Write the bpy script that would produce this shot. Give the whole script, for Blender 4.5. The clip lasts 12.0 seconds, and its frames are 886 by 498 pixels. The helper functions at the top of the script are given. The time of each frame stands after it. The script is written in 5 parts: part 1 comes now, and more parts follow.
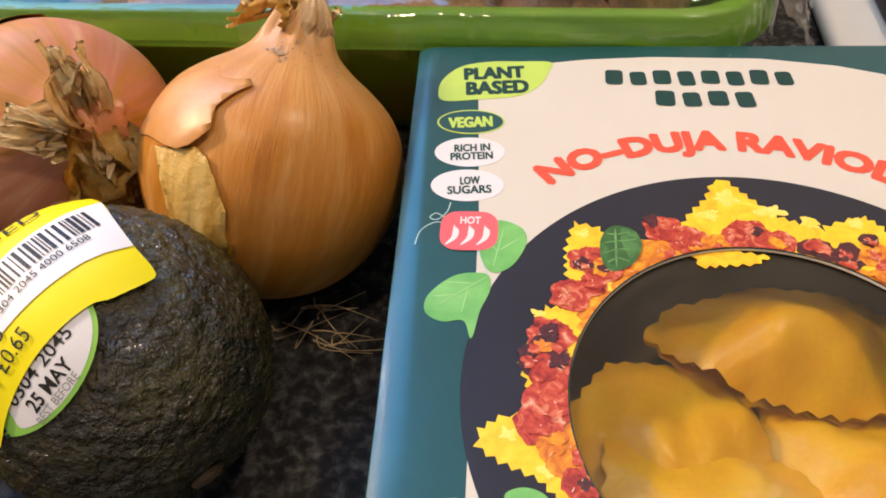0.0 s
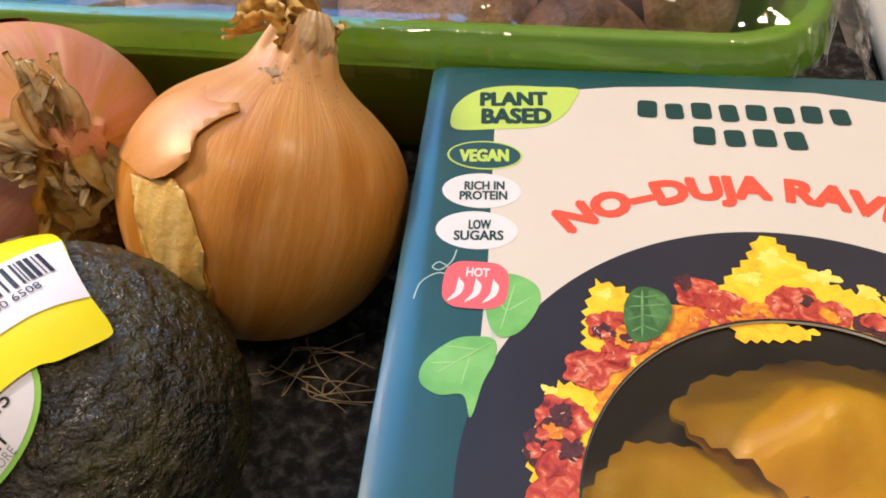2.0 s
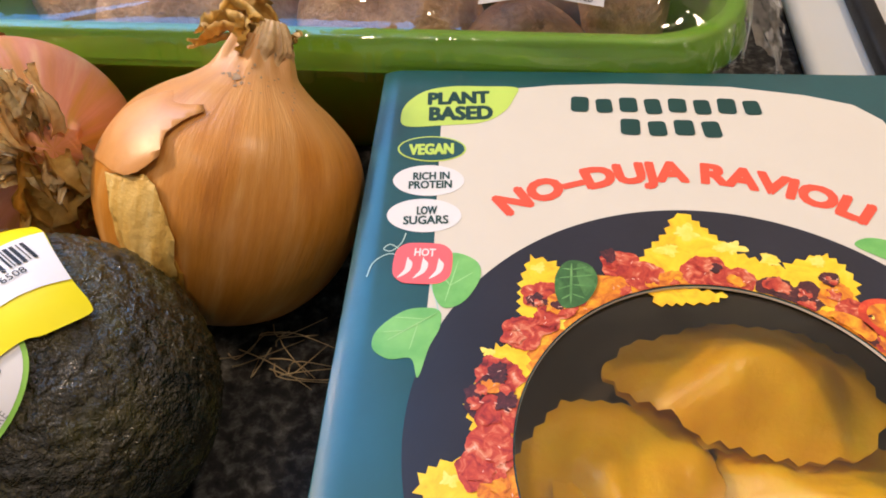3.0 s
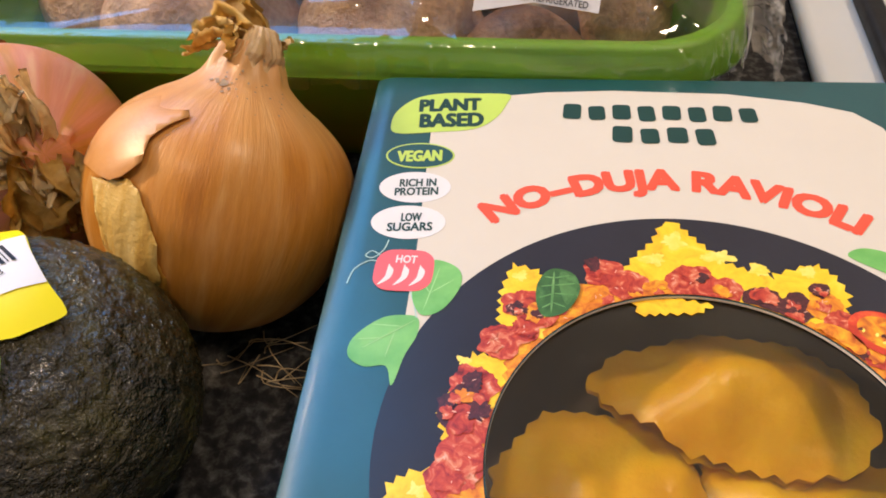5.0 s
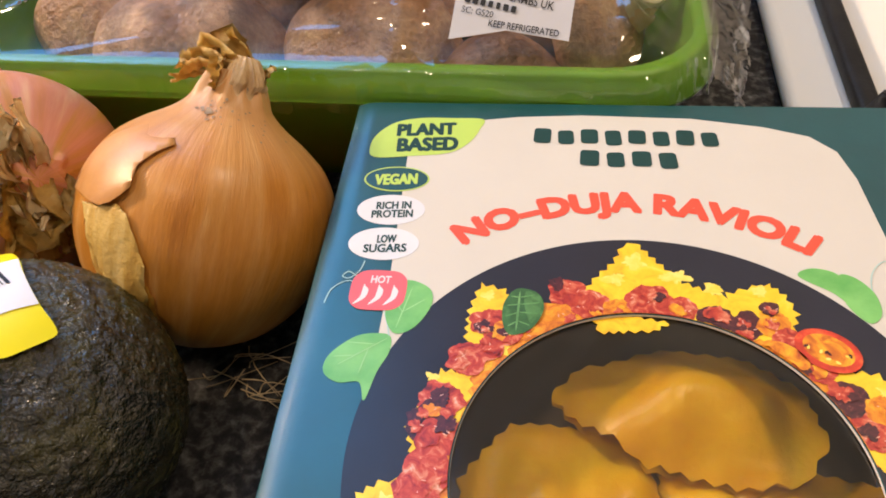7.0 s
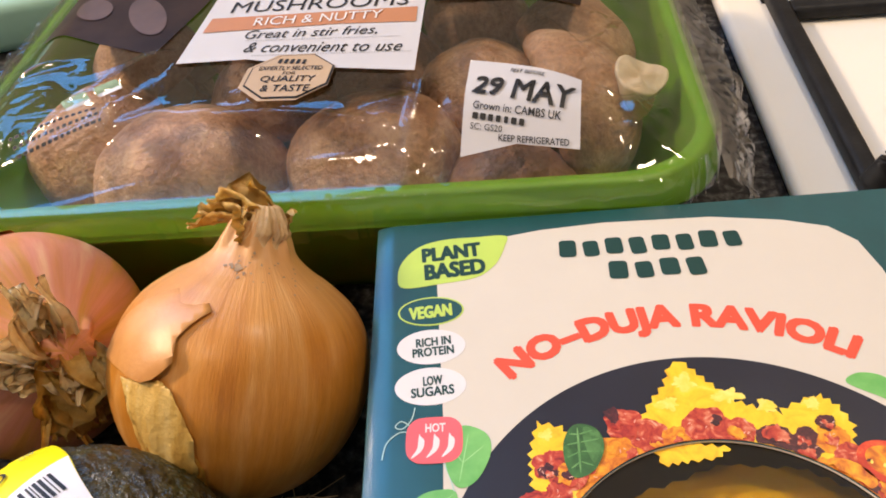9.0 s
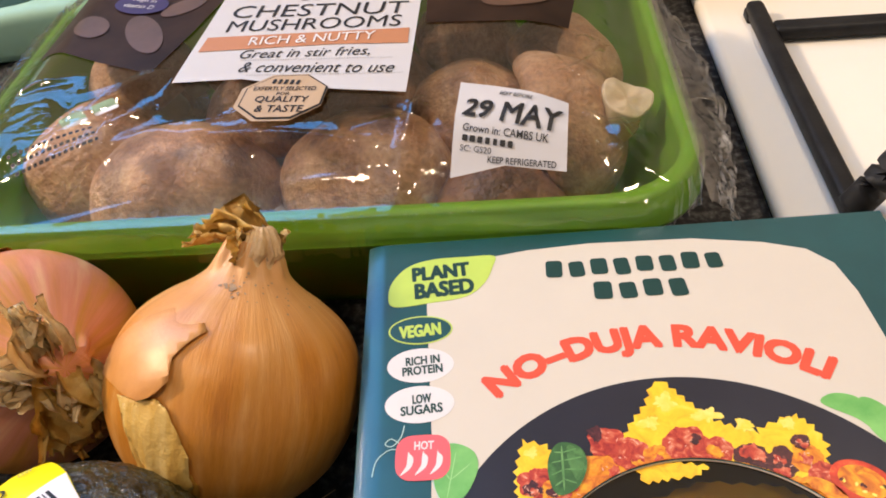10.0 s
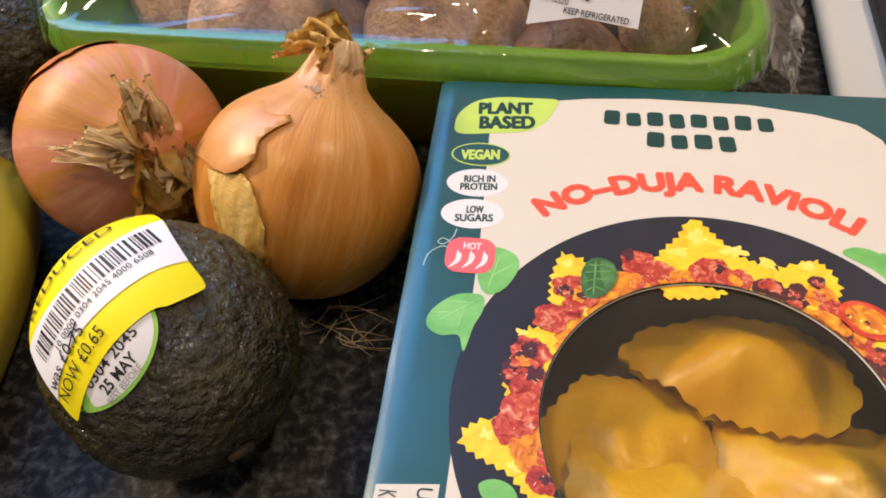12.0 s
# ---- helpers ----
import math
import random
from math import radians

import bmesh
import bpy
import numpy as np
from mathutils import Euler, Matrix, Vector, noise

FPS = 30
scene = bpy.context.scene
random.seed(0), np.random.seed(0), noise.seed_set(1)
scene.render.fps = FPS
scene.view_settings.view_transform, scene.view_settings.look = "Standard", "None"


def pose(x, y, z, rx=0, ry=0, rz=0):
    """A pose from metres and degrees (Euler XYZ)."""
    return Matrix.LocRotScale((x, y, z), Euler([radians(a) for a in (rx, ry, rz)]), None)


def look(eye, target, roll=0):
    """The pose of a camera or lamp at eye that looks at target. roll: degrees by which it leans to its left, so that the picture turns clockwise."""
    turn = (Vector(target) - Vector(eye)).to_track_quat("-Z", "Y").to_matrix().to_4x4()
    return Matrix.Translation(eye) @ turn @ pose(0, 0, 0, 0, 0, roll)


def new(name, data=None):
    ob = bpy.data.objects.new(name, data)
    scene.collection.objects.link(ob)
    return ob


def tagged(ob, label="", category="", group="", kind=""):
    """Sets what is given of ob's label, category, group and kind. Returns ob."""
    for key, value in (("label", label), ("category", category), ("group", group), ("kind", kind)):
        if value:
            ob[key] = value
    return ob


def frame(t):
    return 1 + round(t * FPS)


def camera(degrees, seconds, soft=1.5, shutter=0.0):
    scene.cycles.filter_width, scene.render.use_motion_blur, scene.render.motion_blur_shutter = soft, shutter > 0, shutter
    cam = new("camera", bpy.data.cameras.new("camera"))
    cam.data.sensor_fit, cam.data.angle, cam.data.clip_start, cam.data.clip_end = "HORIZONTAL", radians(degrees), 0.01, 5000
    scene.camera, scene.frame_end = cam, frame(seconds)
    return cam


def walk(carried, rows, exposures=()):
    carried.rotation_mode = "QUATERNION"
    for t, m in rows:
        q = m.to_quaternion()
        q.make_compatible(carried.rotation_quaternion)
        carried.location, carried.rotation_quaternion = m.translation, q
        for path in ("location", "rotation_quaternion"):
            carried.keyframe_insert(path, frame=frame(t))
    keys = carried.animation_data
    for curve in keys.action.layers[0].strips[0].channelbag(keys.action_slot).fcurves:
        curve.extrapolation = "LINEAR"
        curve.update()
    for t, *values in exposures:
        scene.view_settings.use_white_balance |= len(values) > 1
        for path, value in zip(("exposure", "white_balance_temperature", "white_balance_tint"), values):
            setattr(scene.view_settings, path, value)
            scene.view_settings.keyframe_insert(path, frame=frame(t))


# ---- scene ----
cam = camera(59.4, 12.0, soft=1.8)
METRES, EYE, TILT, LEAN, TURN = 0.26, 0.1552, -48.03, 2.90, 4.0
ROWS = [
    (0.0, 0.0, 0.0, 0.0, 0.0, 0.0, -0.0),
    (0.5, 0.0459, -0.0091, 0.0176, 1.03, 0.42, -0.78),
    (1.0, 0.0731, 0.0223, 0.0185, 3.3, 0.35, -2.02),
    (1.5, 0.0668, 0.1074, 0.02, 3.68, -0.16, -2.7),
    (2.0, 0.0123, 0.0702, 0.0428, 1.67, -0.54, -2.21),
    (2.5, 0.0194, 0.03, 0.0529, 0.54, -0.47, -1.26),
    (3.0, 0.0344, 0.0132, 0.0216, -0.1, 0.35, -0.67),
    (5.0, 0.0688, 0.0208, 0.0185, 1.91, 1.2, -1.21),
    (5.5, 0.0566, 0.0011, 0.0283, 2.27, 1.04, -1.19),
    (6.0, 0.0628, 0.0218, 0.0278, 2.43, 1.09, -1.24),
    (6.5, 0.1179, 0.0212, 0.0229, 2.19, 1.24, -1.25),
    (7.0, 0.0904, -0.0109, 0.03, 1.81, 1.64, -1.04),
    (9.0, 0.0361, -0.0155, 0.1269, -0.08, 3.37, 5.05),
    (9.5, 0.0399, -0.0221, 0.1686, -0.37, 3.61, 5.32),
    (10.0, 0.0394, -0.0355, 0.1407, -0.69, 3.63, 4.81),
    (10.5, 0.0516, -0.0529, 0.0796, -0.86, 3.73, 3.61),
    (11.0, 0.0733, -0.0292, 0.0452, -0.45, 2.65, 1.91),
    (11.5, 0.049, -0.03, 0.058, 0.52, 1.18, -0.29),
    (12.0, 0.031, -0.0984, 0.0438, 3.01, -2.05, -2.6),
]
walk(cam, [(t, pose(0, 0, EYE, TILT, LEAN, TURN) @ pose(METRES * x, METRES * y, METRES * z, 90 + pitch, roll, yaw)) for t, x, y, z, yaw, pitch, roll in ROWS])

# ---- world and light ----
world = bpy.data.worlds.new("sky_world")
scene.world = world
world.use_nodes = True
wn = world.node_tree.nodes
sky = wn.new("ShaderNodeTexSky")
sky.sky_type, sky.sun_disc, sky.sun_elevation, sky.sun_rotation = "NISHITA", False, radians(35), radians(-40)
wn["Background"].inputs[1].default_value = 0.10
world.node_tree.links.new(sky.outputs[0], wn["Background"].inputs[0])


def area_lamp(name, at, target, sx, sy, power, colour):
    data = bpy.data.lights.new(name, "AREA")
    data.shape, data.size, data.size_y, data.energy, data.color = "RECTANGLE", sx, sy, power, colour
    ob = new(name, data)
    ob.matrix_world = look(at, target)
    return ob


WINDOW = (-1.28, -0.18, 0.35, 1.46)   # x0, x1, z0, z1 of the opening in the back wall
area_lamp("window_daylight", (-0.73, 0.70, 0.905), (-0.73, 0.0, 0.905), 1.08, 1.09, 19.0, (0.12, 0.43, 1.0))
area_lamp("wall_lamp_light", (-1.30, 0.42, 1.06), (-0.02, 0.10, 0.0), 0.16, 0.16, 25.0, (1.0, 0.745, 0.495))
area_lamp("ceiling_lamp_light", (-0.25, -0.30, 1.44), (-0.25, -0.30, 0.0), 0.12, 0.12, 4.2, (1.0, 0.75, 0.50))
# unseen fill added to brighten the hob plate; no fixture hangs here
area_lamp("hob_fill_light", (0.30, 0.26, 0.80), (0.30, 0.26, 0.0), 0.09, 0.09, 2.4, (1.0, 0.80, 0.58))


# ---- materials ----
def nodes_of(name):
    m = bpy.data.materials.new(name)
    m.use_nodes = True
    nt = m.node_tree
    return m, nt, nt.nodes["Principled BSDF"]


def ramp(nt, stops):
    r = nt.nodes.new("ShaderNodeValToRGB")
    while len(r.color_ramp.elements) < len(stops):
        r.color_ramp.elements.new(0.5)
    for e, (p, c) in zip(r.color_ramp.elements, stops):
        e.position, e.color = p, (*c, 1)
    return r


def noise_node(nt, vec, scale, detail=5.0, rough=0.55, distort=0.0):
    n = nt.nodes.new("ShaderNodeTexNoise")
    n.inputs["Scale"].default_value, n.inputs["Detail"].default_value = scale, detail
    n.inputs["Roughness"].default_value, n.inputs["Distortion"].default_value = rough, distort
    nt.links.new(vec, n.inputs["Vector"])
    return n.outputs["Fac"]


def surface(name, stops, scale, rough=0.5, bump=0.0, bump_scale=None, stretch=(1, 1, 1), metal=0.0, coat=0.0, sss=0.0, fine=0.0, spec=0.5,
            polar=False, distort=0.0, rough_var=0.08, coat_rough=0.24, crown=None, relief=0.0012):
    """A noise-coloured surface with fine relief; polar winds the noise round the object's own z axis."""
    m, nt, b = nodes_of(name)
    tc = nt.nodes.new("ShaderNodeTexCoord")
    mp = nt.nodes.new("ShaderNodeMapping")
    mp.inputs["Scale"].default_value = stretch
    vec = tc.outputs["Object"]
    if polar:
        sep, cmb, at = nt.nodes.new("ShaderNodeSeparateXYZ"), nt.nodes.new("ShaderNodeCombineXYZ"), nt.nodes.new("ShaderNodeMath")
        at.operation = "ARCTAN2"
        nt.links.new(vec, sep.inputs[0])
        nt.links.new(sep.outputs[1], at.inputs[0])
        nt.links.new(sep.outputs[0], at.inputs[1])
        nt.links.new(at.outputs[0], cmb.inputs[0])
        nt.links.new(sep.outputs[2], cmb.inputs[2])
        vec = cmb.outputs[0]
    nt.links.new(vec, mp.inputs[0])
    v = mp.outputs[0]
    f = noise_node(nt, v, scale, distort=distort)
    r = ramp(nt, stops)
    nt.links.new(f, r.inputs[0])
    col = r.outputs[0]
    if fine:
        f2 = noise_node(nt, v if polar else tc.outputs["Object"], scale * (4.5 if polar else 7), 4.0, 0.7)
        mix = nt.nodes.new("ShaderNodeMix")
        mix.data_type, mix.blend_type = "RGBA", "OVERLAY"
        mix.inputs[0].default_value = fine
        nt.links.new(col, mix.inputs[6])
        nt.links.new(f2, mix.inputs[7])
        col = mix.outputs[2]
    if crown:
        sz, mz, cm = nt.nodes.new("ShaderNodeSeparateXYZ"), nt.nodes.new("ShaderNodeMapRange"), nt.nodes.new("ShaderNodeMix")
        nt.links.new(tc.outputs["Object"], sz.inputs[0])
        nt.links.new(sz.outputs[2], mz.inputs[0])
        mz.inputs["From Min"].default_value, mz.inputs["From Max"].default_value = crown[0], crown[1]
        cm.data_type = "RGBA"
        nt.links.new(mz.outputs[0], cm.inputs[0])
        nt.links.new(col, cm.inputs[6])
        cm.inputs[7].default_value = (*crown[2], 1)
        col = cm.outputs[2]
    nt.links.new(col, b.inputs["Base Color"])
    rr = nt.nodes.new("ShaderNodeMapRange")
    rr.inputs["To Min"].default_value, rr.inputs["To Max"].default_value = max(0.02, rough - rough_var), min(1, rough + rough_var)
    nt.links.new(noise_node(nt, tc.outputs["Object"], scale * 2.3, 3.0), rr.inputs[0])
    nt.links.new(rr.outputs[0], b.inputs["Roughness"])
    b.inputs["Metallic"].default_value, b.inputs["Coat Weight"].default_value = metal, coat
    b.inputs["Specular IOR Level"].default_value = spec
    b.inputs["Coat Roughness"].default_value = coat_rough
    if sss:
        b.inputs["Subsurface Weight"].default_value = sss
        b.inputs["Subsurface Radius"].default_value = (0.006, 0.003, 0.0015)
        b.inputs["Subsurface Scale"].default_value = 0.5
    if bump:
        bp = nt.nodes.new("ShaderNodeBump")
        bp.inputs["Strength"].default_value, bp.inputs["Distance"].default_value = bump, relief
        nt.links.new(noise_node(nt, v if polar else tc.outputs["Object"], bump_scale or scale * 4, 4.0, 0.6), bp.inputs["Height"])
        nt.links.new(bp.outputs[0], b.inputs["Normal"])
    return m


def printed(name, c, rough=0.38, vary=0.06, coat=0.0):
    lo, hi = [max(0.0, q * (1 - vary)) for q in c], [min(1.0, q * (1 + vary)) for q in c]
    return surface(name, [(0.3, lo), (0.7, hi)], 60, rough, bump=0.03, bump_scale=900, coat=coat, spec=0.30)


def clear_film(name, rough=0.06, base=0.05, top=0.75, tint=(0.97, 0.97, 0.97), crinkle=0.0, crinkle_scale=90):
    """A thin clear sheet: straight through, with gloss that grows at a glancing angle."""
    m, nt, b = nodes_of(name)
    nt.nodes.remove(b)
    out = nt.nodes["Material Output"]
    tr, gl, mx, fr = (nt.nodes.new("ShaderNode" + k) for k in ("BsdfTransparent", "BsdfGlossy", "MixShader", "Fresnel"))
    tr.inputs[0].default_value = (*tint, 1)
    gl.inputs["Roughness"].default_value = rough
    fr.inputs[0].default_value = 1.5
    mr = nt.nodes.new("ShaderNodeMapRange")
    mr.inputs["From Max"].default_value = 0.5
    mr.inputs["To Min"].default_value, mr.inputs["To Max"].default_value = base, top
    nt.links.new(fr.outputs[0], mr.inputs[0])
    nt.links.new(mr.outputs[0], mx.inputs[0])
    nt.links.new(tr.outputs[0], mx.inputs[1])
    nt.links.new(gl.outputs[0], mx.inputs[2])
    nt.links.new(mx.outputs[0], out.inputs[0])
    if crinkle:
        tc, bp = nt.nodes.new("ShaderNodeTexCoord"), nt.nodes.new("ShaderNodeBump")
        bp.inputs["Strength"].default_value, bp.inputs["Distance"].default_value = crinkle, 0.004
        nt.links.new(noise_node(nt, tc.outputs["Object"], crinkle_scale, 2.0, 0.4, 1.2), bp.inputs["Height"])
        nt.links.new(bp.outputs[0], gl.inputs["Normal"])
        nt.links.new(bp.outputs[0], fr.inputs["Normal"])
    return m


M_COUNTER = surface("dark_stone_laminate", [(0.30, (0.005, 0.005, 0.006)), (0.47, (0.017, 0.016, 0.017)), (0.60, (0.060, 0.058, 0.056)), (0.78, (0.16, 0.155, 0.15))],
                    300, 0.6, spec=0.22, bump=0.2, bump_scale=700, fine=0.55, distort=0.3)
M_ENAMEL = surface("cream_white_enamel", [(0.3, (0.80, 0.76, 0.68)), (0.7, (0.86, 0.82, 0.75))], 8, 0.32, spec=0.35)
M_IRON = surface("black_enamelled_iron", [(0.3, (0.008, 0.008, 0.009)), (0.7, (0.02, 0.02, 0.021))], 120, 0.5, bump=0.12, bump_scale=900, spec=0.2)
M_TRAY = surface("green_tray_plastic", [(0.3, (0.14, 0.32, 0.012)), (0.7, (0.20, 0.42, 0.022))], 25, 0.42, bump=0.05, bump_scale=200, sss=0.35, spec=0.35)
M_FILM = clear_film("clear_wrap", 0.055, 0.040, 0.55, crinkle=0.06, crinkle_scale=110)
M_FLAP = clear_film("crinkled_clear_wrap", 0.12, 0.022, 0.30, (0.97, 0.98, 0.98), crinkle=0.35, crinkle_scale=120)
M_PANE = clear_film("window_film", 0.14, 0.080, 0.42, (0.95, 0.93, 0.90), crinkle=0.15, crinkle_scale=35)
M_ONION = surface("golden_onion_skin", [(0.28, (0.40, 0.13, 0.006)), (0.40, (0.55, 0.205, 0.018)), (0.50, (0.59, 0.235, 0.032)), (0.60, (0.63, 0.275, 0.055)), (0.76, (0.72, 0.38, 0.12))],
                  2.6, 0.42, bump=0.18, bump_scale=14, stretch=(2.0, 1, 11), polar=True, fine=0.26, coat=0.12, crown=(0.016, 0.042, (0.68, 0.39, 0.17)))
M_PINK = surface("pinkish_onion_skin", [(0.30, (0.42, 0.16, 0.014)), (0.42, (0.56, 0.24, 0.045)), (0.50, (0.60, 0.23, 0.095)), (0.60, (0.64, 0.25, 0.150)), (0.76, (0.74, 0.42, 0.22))],
                 2.2, 0.48, bump=0.10, bump_scale=12, stretch=(1.5, 1, 12), polar=True, fine=0.22)
M_PEEL = surface("pale_onion_peel", [(0.25, (0.54, 0.22, 0.040)), (0.55, (0.61, 0.27, 0.070)), (0.8, (0.70, 0.37, 0.125))],
                 60, 0.40, bump=0.12, bump_scale=260, fine=0.12, coat=0.18, coat_rough=0.34)
M_PAPER = surface("dry_onion_husk", [(0.22, (0.46, 0.22, 0.035)), (0.45, (0.68, 0.42, 0.10)), (0.62, (0.76, 0.53, 0.18)), (0.8, (0.86, 0.68, 0.34))],
                  230, 0.46, bump=0.35, bump_scale=520, stretch=(1, 1, 0.10), fine=0.15)
M_NECK = surface("withered_onion_neck", [(0.22, (0.26, 0.14, 0.06)), (0.42, (0.58, 0.37, 0.17)), (0.72, (0.76, 0.55, 0.31))],
                 210, 0.62, bump=0.4, bump_scale=500, stretch=(1, 1, 0.25), fine=0.3)
M_TUFT = surface("pale_dry_tuft", [(0.20, (0.66, 0.43, 0.18)), (0.42, (0.88, 0.65, 0.34)), (0.7, (0.94, 0.79, 0.50))], 240, 0.6, bump=0.4, bump_scale=600, stretch=(1, 1, 0.3), fine=0.15)
M_HUSK = surface("orange_brown_onion_husk", [(0.25, (0.40, 0.10, 0.010)), (0.7, (0.66, 0.22, 0.025))], 90, 0.4, bump=0.2, bump_scale=400)
M_HUSKGOLD = surface("golden_onion_husk", [(0.25, (0.40, 0.15, 0.012)), (0.6, (0.60, 0.30, 0.04)), (0.85, (0.70, 0.44, 0.10))], 110, 0.42, bump=0.25, bump_scale=420, fine=0.25)
M_ROOT = surface("dry_root_fibre", [(0.3, (0.34, 0.23, 0.11)), (0.7, (0.62, 0.47, 0.27))], 200, 0.7)
M_SPOT = surface("grey_mould_speck", [(0.3, (0.22, 0.15, 0.09)), (0.7, (0.42, 0.29, 0.17))], 500, 0.7)
M_AVO = surface("dark_avocado_skin", [(0.28, (0.011, 0.008, 0.003)), (0.5, (0.037, 0.029, 0.009)), (0.72, (0.072, 0.064, 0.014)), (0.9, (0.115, 0.118, 0.028))],
                95, 0.24, bump=1.0, bump_scale=330, fine=0.3, rough_var=0.14, spec=0.8, relief=0.003)
M_STALK = surface("avocado_stalk_scar", [(0.3, (0.10, 0.05, 0.025)), (0.7, (0.24, 0.14, 0.07))], 300, 0.7, bump=0.3)
M_BANANA = surface("yellow_green_banana_skin", [(0.25, (0.20, 0.25, 0.02)), (0.5, (0.50, 0.40, 0.03)), (0.8, (0.64, 0.48, 0.04))], 22, 0.4, bump=0.06, fine=0.1)
M_BANTIP = surface("brown_banana_tip", [(0.3, (0.05, 0.03, 0.01)), (0.7, (0.16, 0.10, 0.03))], 200, 0.7)
M_CAP = surface("chestnut_mushroom_cap", [(0.25, (0.25, 0.105, 0.046)), (0.42, (0.46, 0.245, 0.125)), (0.6, (0.60, 0.36, 0.205)), (0.85, (0.74, 0.54, 0.35))],
                66, 0.44, bump=1.0, bump_scale=460, fine=0.75, sss=0.05)
M_CAPDARK = surface("dark_chestnut_mushroom_cap", [(0.25, (0.15, 0.060, 0.027)), (0.45, (0.30, 0.145, 0.070)), (0.62, (0.42, 0.23, 0.125)), (0.85, (0.58, 0.38, 0.23))],
                    70, 0.42, bump=1.0, bump_scale=430, fine=0.8, sss=0.05)
M_STEM = surface("pale_mushroom_stem", [(0.3, (0.50, 0.36, 0.22)), (0.7, (0.68, 0.55, 0.38))], 90, 0.65, bump=0.2, bump_scale=500, fine=0.15)
M_STALKCUT = surface("cream_cut_stalk", [(0.3, (0.66, 0.50, 0.30)), (0.7, (0.80, 0.68, 0.46))], 160, 0.6, bump=0.3, bump_scale=500, stretch=(1, 1, 0.2), fine=0.2)
M_STAIN = surface("orange_stain", [(0.3, (0.66, 0.34, 0.14)), (0.7, (0.74, 0.46, 0.24))], 300, 0.6)
M_GILL = surface("brown_mushroom_gills", [(0.3, (0.14, 0.08, 0.05)), (0.7, (0.26, 0.16, 0.10))], 240, 0.8, bump=0.3)
M_PASTA = surface("fresh_pasta", [(0.25, (0.76, 0.36, 0.001)), (0.55, (0.88, 0.50, 0.002)), (0.85, (0.90, 0.60, 0.012))], 70, 0.33, bump=0.18, bump_scale=500, sss=0.15, fine=0.12)
M_CARD = printed("grey_card_inside", (0.34, 0.31, 0.27), 0.8)
M_INNER = printed("brown_inner_tray_plastic", (0.24, 0.19, 0.13), 0.4)
M_EDGE = printed("raw_card_edge", (0.72, 0.66, 0.58), 0.8)
M_TEAL = printed("dark_teal_print", (0.004, 0.066, 0.076), 0.42, 0.1, coat=0.75)
for input_name, value in (("Coat IOR", 1.60), ("Coat Roughness", 0.20), ("Specular IOR Level", 0.25)):
    M_TEAL.node_tree.nodes["Principled BSDF"].inputs[input_name].default_value = value
M_CREAM = printed("cream_white_print", (0.63, 0.58, 0.50), 0.42, 0.015, coat=0.12)
M_NAVY = printed("dark_navy_print", (0.018, 0.019, 0.031), 0.36, 0.12, coat=0.3)
M_LIME = printed("lime_green_print", (0.48, 0.64, 0.12), 0.4)
M_LABEL = printed("off_white_film_label", (0.54, 0.53, 0.545), 0.42, 0.02)
M_WHITE = printed("white_print", (0.70, 0.69, 0.70), 0.42, 0.02)
M_CORAL = printed("coral_red_print", (0.84, 0.095, 0.055), 0.4, 0.05)
M_PINKRED = printed("pink_red_print", (0.78, 0.13, 0.15), 0.4, 0.04)
M_INK = printed("dark_green_ink", (0.012, 0.050, 0.045), 0.45)
M_BLACK = printed("black_ink", (0.015, 0.014, 0.014), 0.5)
M_GREYINK = printed("grey_ink", (0.30, 0.30, 0.30), 0.5)
M_TENDRIL = printed("pale_tendril_print", (0.42, 0.60, 0.55), 0.45)
M_LEAF = surface("printed_pea_leaf", [(0.3, (0.11, 0.38, 0.085)), (0.7, (0.22, 0.54, 0.15))], 160, 0.4, coat=0.1)
M_BASIL = surface("printed_basil_leaf", [(0.25, (0.015, 0.06, 0.018)), (0.55, (0.04, 0.14, 0.035)), (0.85, (0.14, 0.32, 0.10))], 260, 0.4, coat=0.2, distort=0.8)
P_PASTA = surface("printed_pasta", [(0.2, (0.72, 0.26, 0.01)), (0.42, (0.86, 0.52, 0.015)), (0.60, (0.90, 0.62, 0.025)), (0.85, (0.93, 0.74, 0.14))], 190, 0.4, coat=0.2, fine=0.15, distort=1.2)
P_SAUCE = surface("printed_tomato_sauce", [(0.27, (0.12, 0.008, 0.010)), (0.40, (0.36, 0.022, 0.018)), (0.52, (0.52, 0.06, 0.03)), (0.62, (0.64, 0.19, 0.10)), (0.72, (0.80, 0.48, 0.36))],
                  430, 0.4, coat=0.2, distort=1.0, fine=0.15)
P_OIL = surface("printed_oily_sauce", [(0.25, (0.36, 0.04, 0.012)), (0.5, (0.70, 0.22, 0.012)), (0.7, (0.85, 0.44, 0.02)), (0.9, (0.90, 0.66, 0.2))], 360, 0.4, coat=0.2, distort=1.0, fine=0.15)
P_DARK = surface("printed_dark_olive", [(0.3, (0.02, 0.006, 0.012)), (0.6, (0.09, 0.012, 0.02)), (0.85, (0.40, 0.16, 0.12))], 700, 0.4, coat=0.2, distort=1.2)
P_TOMATO = surface("printed_roast_tomato", [(0.25, (0.30, 0.012, 0.006)), (0.55, (0.66, 0.05, 0.02)), (0.8, (0.78, 0.26, 0.06))], 330, 0.4, coat=0.2)
P_CREAM = surface("printed_pale_pasta", [(0.3, (0.90, 0.62, 0.04)), (0.7, (0.94, 0.76, 0.20))], 420, 0.4, coat=0.2, distort=0.8)
M_VEIN = printed("pale_leaf_vein_print", (0.34, 0.62, 0.26))
